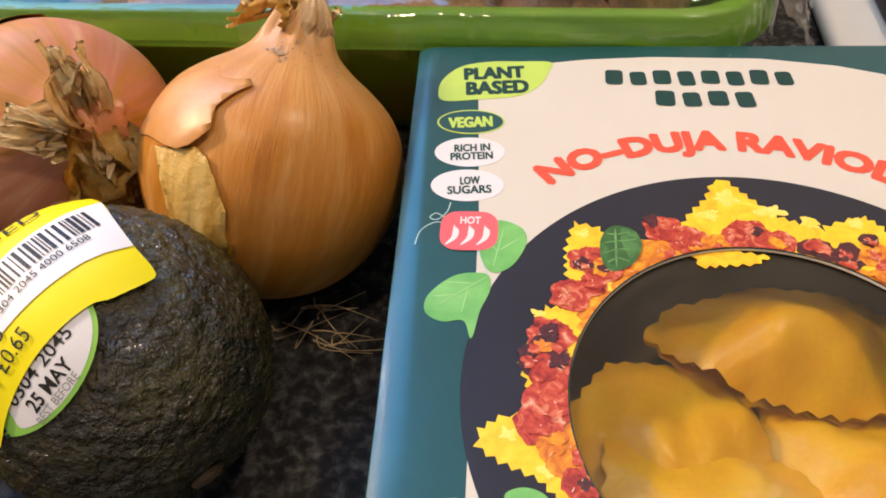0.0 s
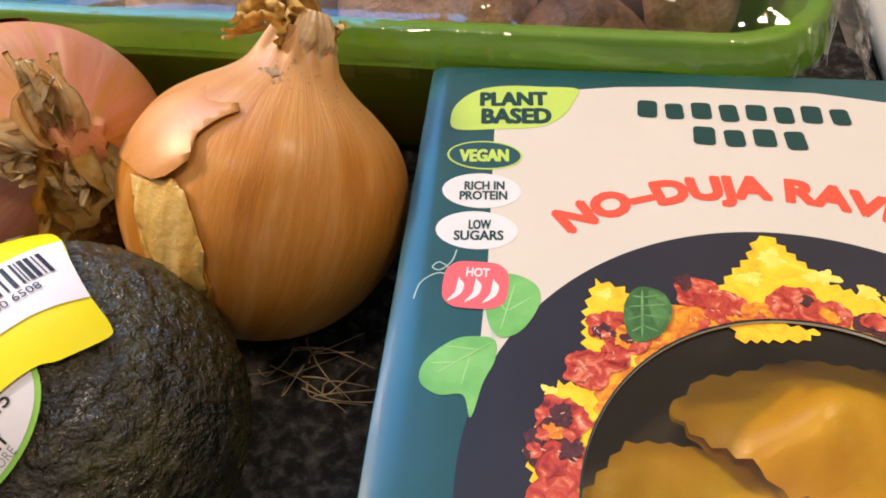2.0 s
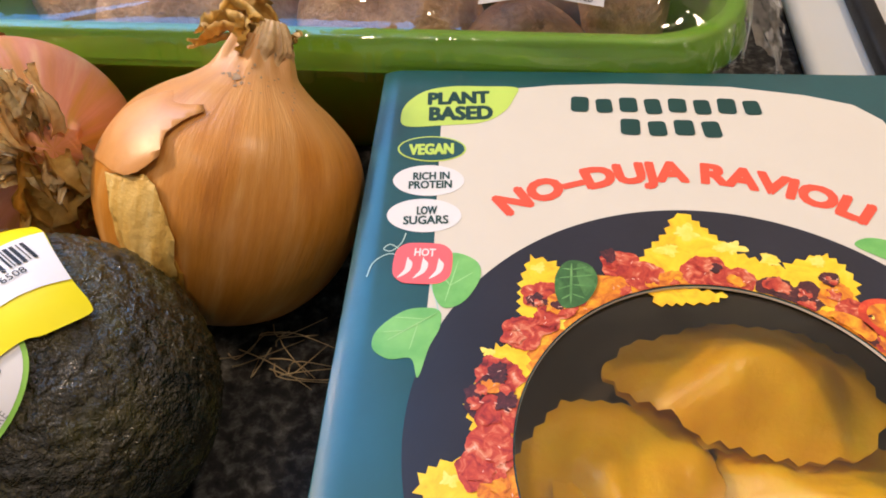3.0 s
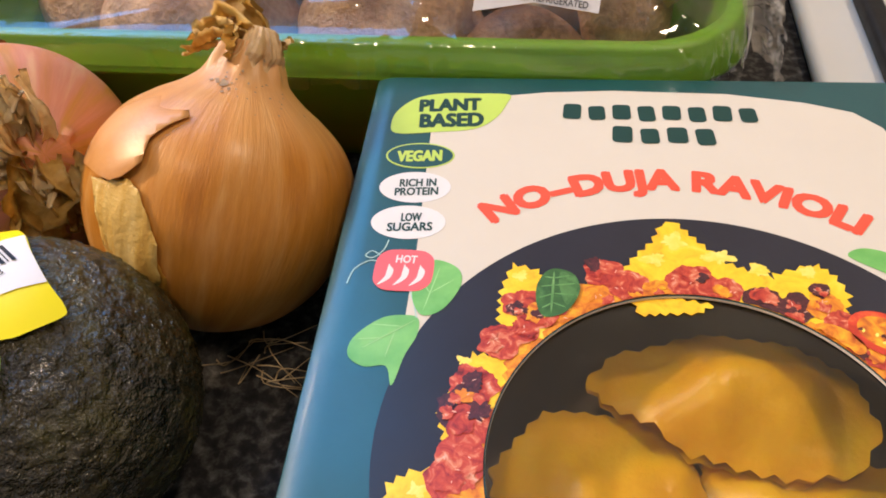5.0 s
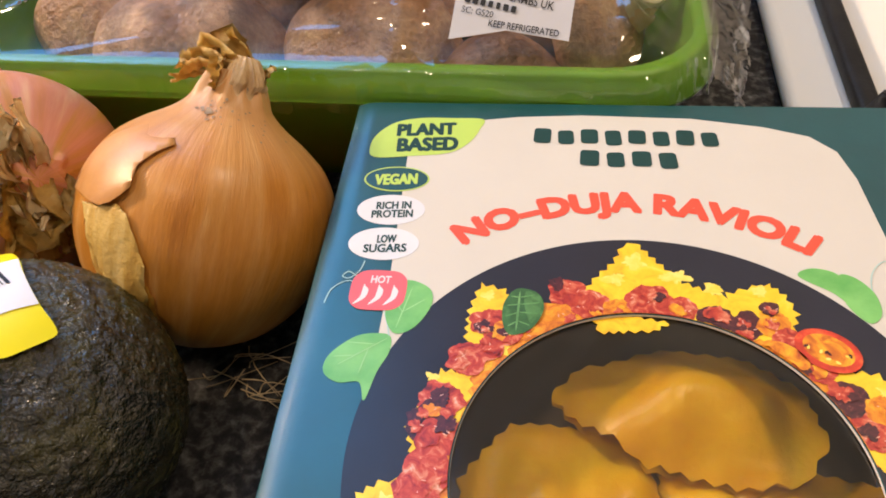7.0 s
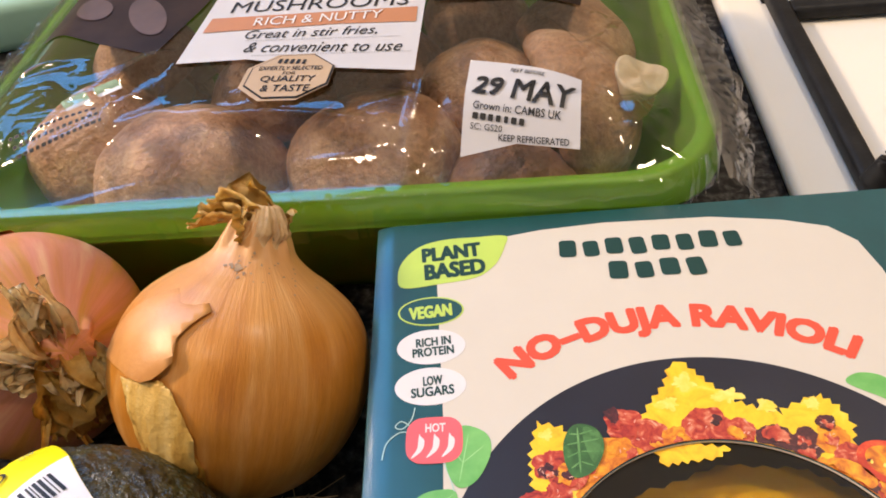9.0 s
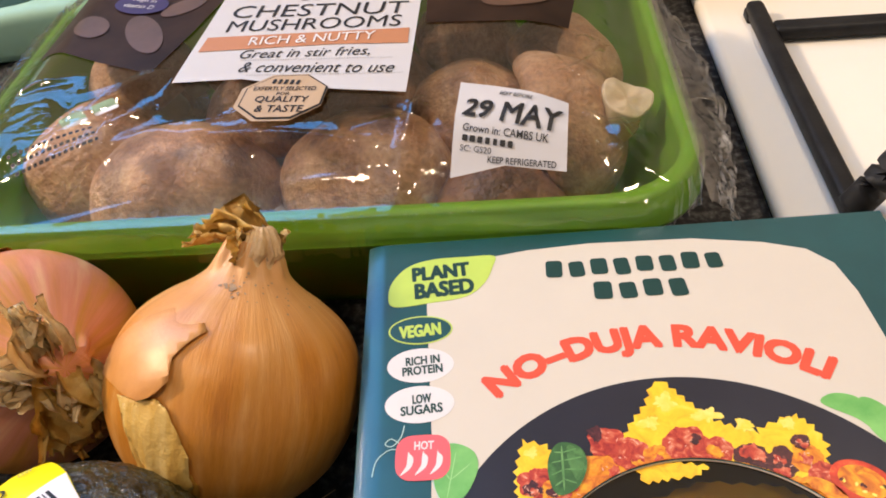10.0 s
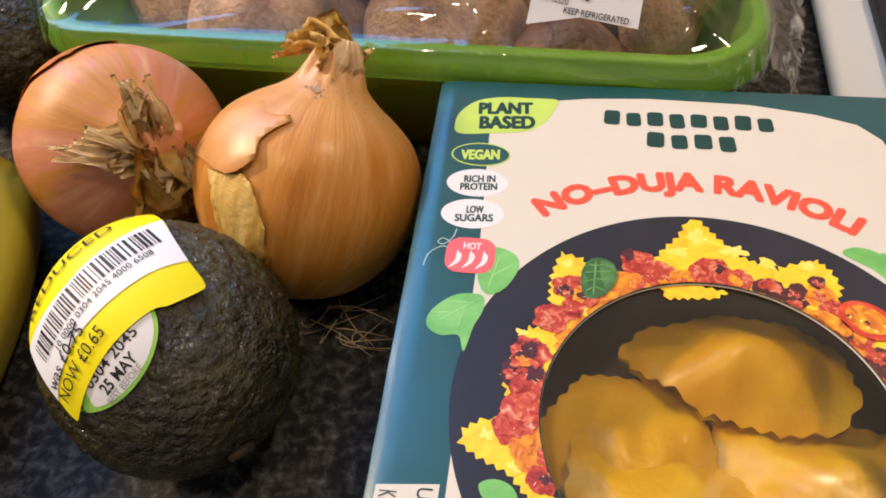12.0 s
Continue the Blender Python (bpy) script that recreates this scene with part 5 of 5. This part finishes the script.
PEEL = [(-0.93, 0.10, 0.36), (-0.86, -0.14, 0.50), (-0.66, -0.34, 0.66), (-0.46, -0.52, 0.73), (-0.34, -0.58, 0.74), (-0.25, -0.59, 0.78), (-0.18, -0.57, 0.82), (-0.10, -0.52, 0.85), (-0.09, -0.38, 0.92), (0.00, -0.29, 0.95), (0.11, -0.20, 0.97),
        (0.04, -0.04, 0.99), (0.06, 0.14, 0.98), (0.02, 0.34, 0.94), (-0.20, 0.52, 0.83), (-0.60, 0.55, 0.58), (-0.86, 0.40, 0.32)]
def peel_lift(u, v):
    """How far the peel stands off: it grows out of the skin at the back and at the crown, and gapes along the tear."""
    free = sstep((u + 0.010) / 0.010) * (1 - sstep((v - 0.0035) / 0.0065) * (1 - sstep((u - 0.0010) / 0.0050)))
    return -0.0009 + 0.0012 * free + 0.0006 * sstep((u - 0.004) / 0.006) + 0.0007 * sstep((u - 0.010) / 0.006)


RZ = RAD_A((TO_A @ Vector((-0.34, -0.05, 0.94))).normalized()) * 1.003
peel_o = [uv_of((-0.34, -0.05, 0.94), d, RZ) for d in PEEL]
part("outer_peel", thicken(sheet([peel_o], lambda u, v, h: lay(u, v, peel_lift(u, v)), 0, 0.0022), 0.00008), M_PEEL, onion_a, "pale peeling outer skin with a torn edge")
HUSK = [(-0.57, -0.46, 0.68), (-0.38, -0.56, 0.74), (-0.18, -0.60, 0.78), (-0.10, -0.73, 0.68), (-0.03, -0.88, 0.47), (-0.07, -0.97, 0.20), (-0.16, -0.985, 0.05), (-0.27, -0.95, 0.13), (-0.40, -0.87, 0.30), (-0.50, -0.70, 0.50)]
lay2 = on_a((-0.28, -0.76, 0.58))
RZ2 = RAD_A((TO_A @ Vector((-0.28, -0.76, 0.58))).normalized()) * 1.003
def ragged(o, seed, amount=0.0007, n=5):
    out = []
    for (x0_, y0_), (x1_, y1_) in zip(o, o[1:] + o[:1]):
        for q in range(n):
            f = q / n
            x, y = x0_ + (x1_ - x0_) * f, y0_ + (y1_ - y0_) * f
            out.append((x + amount * noise.noise(Vector((x * 420, y * 420, seed))), y + amount * noise.noise(Vector((x * 420, y * 420, seed + 9)))))
    return out


husk_o = [uv_of((-0.28, -0.76, 0.58), d, RZ2) for d in HUSK]
part("loose_husk", thicken(sheet([ragged(husk_o, 2)], lambda u, v, h: lay2(u, v, 0.0003 + 0.0014 * abs(noise.noise(Vector((u * 260, v * 50, 2.0))))), 0, 0.0014), 0.0001), M_PAPER, onion_a, "loose strip of straw-coloured husk")
for k, (dx, dy, sx, sy) in enumerate(((0.0030, -0.0085, 0.8, 0.8), (-0.0040, -0.0020, 0.45, 1.05))):
    part("loose_husk", thicken(sheet([ragged([(x * sx + dx, y * sy + dy) for x, y in husk_o], 5 + k, 0.0009)], lambda u, v, h: lay2(u, v, 0.0001 + 0.0008 * abs(noise.noise(Vector((u * 300, v * 60, 4.0 + k))))), 0, 0.0014), 0.0001), (M_HUSKGOLD, M_PAPER)[k], onion_a, "torn golden strip of husk")
lay3 = on_a((0.18, 0.24, 0.95))
speck_rnd = random.Random(6)
for k in range(46):
    cu, cv, spread = ((0, 0, 0.0013), (-0.0085, -0.0085, 0.0028), (-0.004, -0.003, 0.003))[0 if k < 24 else 1 + k % 2]
    u, v, r = speck_rnd.gauss(cu, spread * 1.3), speck_rnd.gauss(cv, spread * 0.7), speck_rnd.uniform(0.00014, 0.00048 if k < 24 else 0.00030)
    part("speck", sheet([blob(u, v, r, k + 20, 10, 0.5)], lay3, 0.00012 if k < 24 else 0.0008, 0.0012), M_SPOT, onion_a)


def neck(parent, R, seed, n=5):
    """The withered top: a wrinkled pale stump with a few torn wisps."""
    def wob(v, a):
        k = sstep((v.z / R - 1.05) / 0.12)
        crease = abs(noise.noise(Vector((math.cos(a) * 2.6, math.sin(a) * 2.6, v.z / R * 1.3 + seed)))) + 0.5 * abs(noise.noise(Vector((math.cos(a) * 6, math.sin(a) * 6, v.z / R * 2.5 + seed))))
        q = 1 + 0.06 * math.sin(2 * a + seed + 5 * v.z / R) * k + (0.12 - 0.55 * crease) * k
        return Vector((v.x * q - 0.05 * R * k * k, v.y * q, v.z))
    stump = lathe([(0.290 * R, 1.00 * R), (0.262 * R, 1.07 * R), (0.236 * R, 1.14 * R), (0.205 * R, 1.22 * R), (0.165 * R, 1.30 * R), (0.11 * R, 1.36 * R), (0.05 * R, 1.34 * R), (0.02 * R, 1.28 * R)], 40, 140, wob)
    part("neck", stump, M_NECK, parent, "withered dry neck")
    rnd = random.Random(seed)
    for k in range(n):
        a = rnd.uniform(0, 2 * math.pi)
        d = Vector((math.cos(a), math.sin(a), 0))
        p = [d * 0.20 * R + Vector((0, 0, 1.08 * R)), d * 0.22 * R + Vector((0, 0, 1.22 * R)), d * (0.20 + rnd.uniform(0.0, 0.10)) * R + Vector((0, 0, (1.33 + rnd.uniform(-0.03, 0.03)) * R))]
        part("wisp", thicken(shred(p, R * rnd.uniform(0.10, 0.16), seed + k, 0.3)), M_PAPER, parent)


neck(onion_a, RA, 3)
# the curled husk that hangs to one side of the neck
O_A = onion_a.matrix_world.translation
top = TO_A @ (Vector((-0.0480, 0.1570, 0.0595)) - O_A)
for k, (mid, end, w) in enumerate((((-0.0560, 0.1600, 0.0625), (-0.0665, 0.1640, 0.0560), 0.0046), ((-0.0570, 0.1590, 0.0600), (-0.0690, 0.1650, 0.0530), 0.0036), ((-0.0540, 0.1570, 0.0615), (-0.0630, 0.1620, 0.0590), 0.0038), ((-0.0600, 0.1620, 0.0560), (-0.0715, 0.1680, 0.0495), 0.0020), ((-0.0520, 0.1600, 0.0660), (-0.0610, 0.1650, 0.0600), 0.0042), ((-0.0500, 0.1620, 0.0665), (-0.0440, 0.1600, 0.0600), 0.0030))):
    part("curled_husk", thicken(shred([top, TO_A @ (Vector(mid) - O_A), TO_A @ (Vector(end) - O_A)], w, 31 + k, 0.8)), M_PAPER, onion_a, "curled straw-coloured husk")
rnd = random.Random(9)
for k in range(16):
    x, y = rnd.uniform(-0.056, -0.036), rnd.uniform(0.103, 0.116)
    a = rnd.uniform(-0.9, 1.6)
    L_ = rnd.uniform(0.006, 0.014)
    p0 = Vector((x + rnd.uniform(-0.008, 0.004), y + rnd.uniform(-0.004, 0.008), rnd.uniform(0.001, 0.005)))
    p1 = Vector((x, y, rnd.uniform(0.002, 0.006)))
    p2 = p1 + Vector((math.cos(a) * L_, math.sin(a) * L_, 0))
    p2.z = rnd.uniform(0.0004, 0.004)
    w2l = onion_a.matrix_world.inverted()
    part("root_fibre", tube([w2l @ p for p in smooth_curve([p0, p1, p2], 8)], 0.00020, 5, lambda f: 1 - 0.5 * f), M_ROOT, onion_a)

RB = 0.0297
onion_b, ROT_B, RAD_B = onion("onion", (-0.1175, 0.1500), RB, (0.70, -0.51, 0.50), 0, M_PINK, "pinkish brown onion lying on its side with a dry tuft", 7)
TO_B = ROT_B.to_3x3().transposed()
O_B = onion_b.matrix_world.translation
START = Vector((-0.0950, 0.1330, 0.0440))
TUFT = [((-0.0985, 0.1360, 0.0650), 0.0034), ((-0.0945, 0.1370, 0.0615), 0.0028), ((-0.1165, 0.1235, 0.0525), 0.0020), ((-0.1080, 0.1255, 0.0560), 0.0034), ((-0.1020, 0.1215, 0.0480), 0.0036), ((-0.0900, 0.1240, 0.0400), 0.0030),
        ((-0.0865, 0.1235, 0.0330), 0.0045), ((-0.0965, 0.1180, 0.0345), 0.0050), ((-0.0905, 0.1195, 0.0320), 0.0045), ((-0.0840, 0.1270, 0.0360), 0.0034)]
tuft_rnd = random.Random(17)
for k in range(44):
    end, w = TUFT[k % 10]
    end = Vector(end) + Vector([tuft_rnd.gauss(0, 0.0020) for _ in range(3)]) * (k >= 10)
    w = w * 1.6 if k < 10 else tuft_rnd.uniform(0.0012, 0.0030)
    begin = START + Vector([tuft_rnd.gauss(0, 0.0016) for _ in range(3)])
    mid = begin.lerp(end, 0.5) + Vector((tuft_rnd.gauss(0.001, 0.0012), tuft_rnd.gauss(-0.002, 0.0012), tuft_rnd.gauss(0.0012, 0.0012)))
    pts = [TO_B @ (q - O_B) for q in (begin, mid, end)]
    part("dry_tuft", thicken(shred(pts, w, 50 + k, 0.6), 0.00012), M_TUFT if k % 10 < 6 else M_PAPER, onion_b, "torn dry husk of the neck")
layB = ball_lay(TO_B @ Vector((-0.66, 0.45, 0.62)), TO_B @ Vector((0, 0, 1)), lambda d: RAD_B(d) * 1.01)
part("dark_husk", thicken(sheet([blob(0, 0, 0.0175, 5, 40, 0.3)], layB, 0.0006, 0.002)), M_HUSK, onion_b, "orange brown husk still clinging on")


# ---- avocados ----
def avocado(name, centre, R, axis, stretch, label, seed):
    z = Vector(axis).normalized()
    rot = z.to_track_quat("Z", "Y").to_matrix().to_4x4()
    def radius(d):
        k = 1 + (stretch - 1) * d.z * d.z + 0.04 * d.z * (1 - d.z * d.z)
        n = 0.006 * noise.noise(d * 2.2 + Vector((seed, 0, 0)))
        pit = 0.012 * noise.noise(d * 10 + Vector((0, seed, 0))) + 0.016 * noise.noise(d * 21 + Vector((seed, seed, 0))) + 0.017 * noise.noise(d * 34)
        dimple = -0.05 * sstep((d.z - 0.965) / 0.035)
        return R * (k + n + pit + dimple)
    bm = bmesh.new()
    bmesh.ops.create_icosphere(bm, subdivisions=6, radius=1.0)
    for v in bm.verts:
        v.co = v.co.normalized() * radius(v.co.normalized())
    low = min((rot @ v.co).z for v in bm.verts)
    t = thing(name, Matrix.Translation((centre[0], centre[1], -low)) @ rot, label, "avocado")
    part("skin", bm, M_AVO, t)
    part("stalk_scar", lathe([(0.0001, 0), (0.0030, 0.0004), (0.0034, 0.0012), (0.0022, 0.0020), (0.0001, 0.0019)], 10, 18, lambda v, a: v + Vector((0, 0, stretch * R * 0.955 - 0.0006))), M_STALK, t, "brown stalk scar")
    def smooth_radius(d):
        return R * (1 + (stretch - 1) * d.z * d.z + 0.04 * d.z * (1 - d.z * d.z)) * 1.022
    return t, rot, smooth_radius


avo, ROT_V, RAD_V = avocado("avocado", (-0.0768, 0.0824), 0.0287, (0.68, -0.64, -0.36), 1.09, "ripe dark avocado with a yellow reduced-price sticker", 3)
TO_V = ROT_V.to_3x3().transposed()


def stickers():
    def V(d, up=(0, 0, 1)):
        return ball_lay(TO_V @ Vector(d), TO_V @ Vector(up), RAD_V)
    # the yellow sticker: its long side runs from the front left to the back right over the top
    C, UP = (-0.165, -0.19, 0.97), (-0.84, 0.52, 0.15)
    L = V(C, UP)
    body = soft([(-0.0243, -0.0116), (-0.0235, -0.0071), (-0.0222, -0.0005), (-0.0209, 0.0065), (-0.0188, 0.0150), (-0.0140, 0.0196), (-0.0053, 0.0210), (0.0049, 0.0213), (0.0118, 0.0206), (0.0138, 0.0216), (0.0196, 0.0206), (0.0213, 0.0190),
                 (0.0215, 0.0097), (0.0196, 0.0010), (0.0177, -0.0080), (0.0168, -0.0138), (0.0150, -0.0156), (0.0080, -0.0144), (0.0044, -0.0127), (-0.0050, -0.0118), (-0.0163, -0.0120), (-0.0228, -0.0124)], 4)
    s = part("price_sticker", sheet([body], L, 0.0006, 0.002), M_YELLOW, avo, "bright yellow and white reduced-price sticker")
    band = [(0.0213, 0.0094), (0.0151, 0.0084), (0.0094, 0.0077), (0.0037, 0.0074), (-0.0030, 0.0071), (-0.0092, 0.0080), (-0.0200, 0.0105), (-0.0222, -0.0010), (-0.0231, -0.0062),
            (-0.0200, -0.0052), (-0.0147, -0.0046), (-0.0094, -0.0041), (-0.0052, -0.0046), (0.0000, -0.0050), (0.0049, -0.0054), (0.0095, -0.0058), (0.0131, -0.0065), (0.0176, -0.0078)]
    part("white_band", sheet([band], L, 0.0008, 0.002), M_STICKER, s)
    part("sticker_text", letters("REDUCED", 0.0262, 0.0040, -0.0015, 0.0146, L, 0.0010, 0.0), M_BLACK, s)
    part("sticker_text", letters("22W", 0.0030, 0.0016, 0.0160, 0.0178, L, 0.0010, 0.0), M_GREYINK, s)
    rnd, x = random.Random(4), -0.0178
    while x < 0.0172:
        w = rnd.choice((0.00022, 0.00022, 0.0004, 0.0007))
        part("code_bar", sheet([rounded(x + w / 2, 0.0032, w, 0.0060, 0.00005, 1)], L, 0.0010, 0.002), M_BLACK, s, smooth=False)
        x += w + rnd.choice((0.00030, 0.00045, 0.0007))
    part("sticker_text", letters("10 0000 0304 2045 4000 6508", 0.0270, 0.0016, 0.0000, -0.0014, L, 0.0010, 0.0), M_BLACK, s)
    part("sticker_text", letters("was \u00a30.75", 0.0145, 0.0030, -0.0142, -0.0038, L, 0.0010, 0.0), M_BLACK, s)
    part("sticker_text", letters("NOW \u00a30.65", 0.0170, 0.0030, -0.0130, -0.0078, L, 0.0010, 0.0), M_BLACK, s)
    part("price_stroke", sheet([rounded(-0.0095, -0.0034, 0.0060, 0.0004, 0.0001, 1, 24)], L, 0.0011, 0.002), M_BLACK, s)
    # the round green-edged sticker under it
    L2 = V((0.11, -0.60, 0.79), (-0.80, 0.58, 0.20))
    g = part("date_sticker", sheet([ellipse(-0.0022, 0.0040, 0.0142, 0.0104, 48)], L2, 0.00006, 0.002), M_GREENRING, avo, "round white sticker with a light green edge")
    part("sticker_face", sheet([soft([(max(x, -0.0120 + 0.3 * (y + 0.006)), y) for x, y in ellipse(-0.0022, 0.0042, 0.0134, 0.0098, 24)], 2)], L2, 0.00011, 0.002), M_STICKER, g)
    part("sticker_text", letters("0304 2045", 0.0150, 0.0024, -0.0012, 0.0012, L2, 0.0002, 0.01, 2), M_BLACK, g)
    part("sticker_text", letters("25 MAY", 0.0098, 0.0026, -0.0022, -0.0022, L2, 0.0002, 0.02, 1), M_BLACK, g)
    part("sticker_text", letters("BEST BEFORE", 0.0098, 0.0014, -0.0030, -0.0046, L2, 0.0002, 0.0, 1), M_GREYINK, g)
    part("sticker_text", bars(-0.0136, -0.0006, 0.0032, 0.0010, 3, L2, 0.0002, 70, 3), M_INK, g, "plain dark bars")


stickers()
avocado("avocado", (-0.190, 0.205), 0.0270, (-0.8, 0.1, 0.2), 1.15, "second dark avocado behind the pinkish onion", 8)


# ---- bananas ----
def banana(at, turn, L_, bend, seed):
    t = thing("banana", Matrix.Translation(at) @ pose(0, 0, 0, *turn), "yellow banana with a greenish shade, lying on the worktop", "banana", "bananas on the worktop")
    n = 22
    pts = [Vector((L_ * (f - 0.5), bend * (4 * (f - 0.5) ** 2), 0)) for f in (i / (n - 1) for i in range(n))]
    bm, rows = bmesh.new(), []
    for i, p in enumerate(pts):
        d = (pts[min(i + 1, n - 1)] - pts[max(i - 1, 0)]).normalized()
        a, b = Vector((0, 0, 1)), d.cross(Vector((0, 0, 1)))
        f = i / (n - 1)
        r = 0.0168 * min(1, 0.30 + 2.9 * math.sin(math.pi * f) ** 0.8 * 0.5)
        rows.append([bm.verts.new(p + r * (1 + 0.045 * math.cos(5 * w)) * (math.cos(w) * a + math.sin(w) * b)) for w in (2 * math.pi * j / 30 for j in range(30))])
    for r0, r1 in zip(rows, rows[1:]):
        for j in range(30):
            bm.faces.new((r0[j], r0[(j + 1) % 30], r1[(j + 1) % 30], r1[j]))
    bm.faces.new(rows[0][::-1])
    bm.faces.new(rows[-1])
    bmesh.ops.recalc_face_normals(bm, faces=bm.faces)
    part("skin", bm, M_BANANA, t)
    part("tip", tube([pts[0], pts[0] + Vector((-0.004, 0.002, 0)), pts[0] + Vector((-0.007, 0.005, 0))], 0.0042, 10), M_BANTIP, t, "brown dried tip")
    part("stalk", tube([pts[-1], pts[-1] + Vector((0.008, 0.004, 0)), pts[-1] + Vector((0.018, 0.012, 0))], 0.0046, 10), M_BANANA, t)
    return t


banana((-0.1460, 0.0780, 0.0172), (0, 0, 96), 0.15, 0.018, 1)
banana((-0.1800, 0.0950, 0.0172), (0, 0, 100), 0.16, 0.020, 2)
banana((-0.1640, 0.1010, 0.0440), (0, 0, 92), 0.15, 0.018, 3)

# ---- things behind the tray ----
mp = thing("mint_pack", pose(-0.245, 0.400, 0, 0, 0, 8), "mint green food pack with a dark green printed patch", "food pack")
part("pack_body", box_bm(-0.055, 0.060, -0.040, 0.060, 0.0, 0.026, bevel=0.006, segs=3), M_MINT, mp)
patch = part("dark_patch", sheet([soft([(-0.045, -0.010), (-0.010, -0.006), (0.020, -0.010), (0.034, -0.018), (0.028, -0.030), (-0.045, -0.032)])], lambda u, v, h: Vector((u, v, 0.0260 + h)), 0.0003), M_DKGREEN, mp, "deep green printed patch", smooth=False)
part("pack_text", bars(0.010, -0.0160, 0.022, 0.0030, 7, lambda u, v, h: Vector((u, v, 0.0260 + h)), 0.0006, 0, 2), M_MINT, patch, "plain pale bars", smooth=False)
part("pack_text", bars(0.004, -0.0235, 0.024, 0.0050, 4, lambda u, v, h: Vector((u, v, 0.0260 + h)), 0.0006, 0, 5), M_WHITE, patch, "plain white bars", smooth=False)
op = thing("orange_pack", pose(-0.090, 0.415, 0, 0, 0, -4), "orange food pack with a black and blue end", "food pack")
part("pack_body", box_bm(-0.066, 0.070, -0.040, 0.050, 0.0, 0.030, bevel=0.004, segs=3), M_ORANGE, op)
part("blue_end", box_bm(-0.074, -0.0665, -0.0395, 0.0495, 0.0, 0.0300, bevel=0.002), M_BLUEPRINT, op, "pale blue printed stripe")
part("black_end", box_bm(-0.092, -0.0745, -0.0395, 0.0495, 0.0, 0.0300, bevel=0.003), M_SLATE, op, "black printed end")
tin = thing("dark_jar", pose(0.0800, 0.372, 0), "dark slate-coloured jar beside the hob's corner", "jar")
part("jar_body", lathe([(0.001, 0.0), (0.0160, 0.0), (0.0175, 0.003), (0.0175, 0.050), (0.0150, 0.056), (0.0130, 0.058)], 20, 36), M_SLATE, tin)
part("lid", lathe([(0.0150, 0.0582), (0.0155, 0.060), (0.0155, 0.070), (0.0140, 0.072), (0.001, 0.072)], 16, 36), M_SLATE, tin)
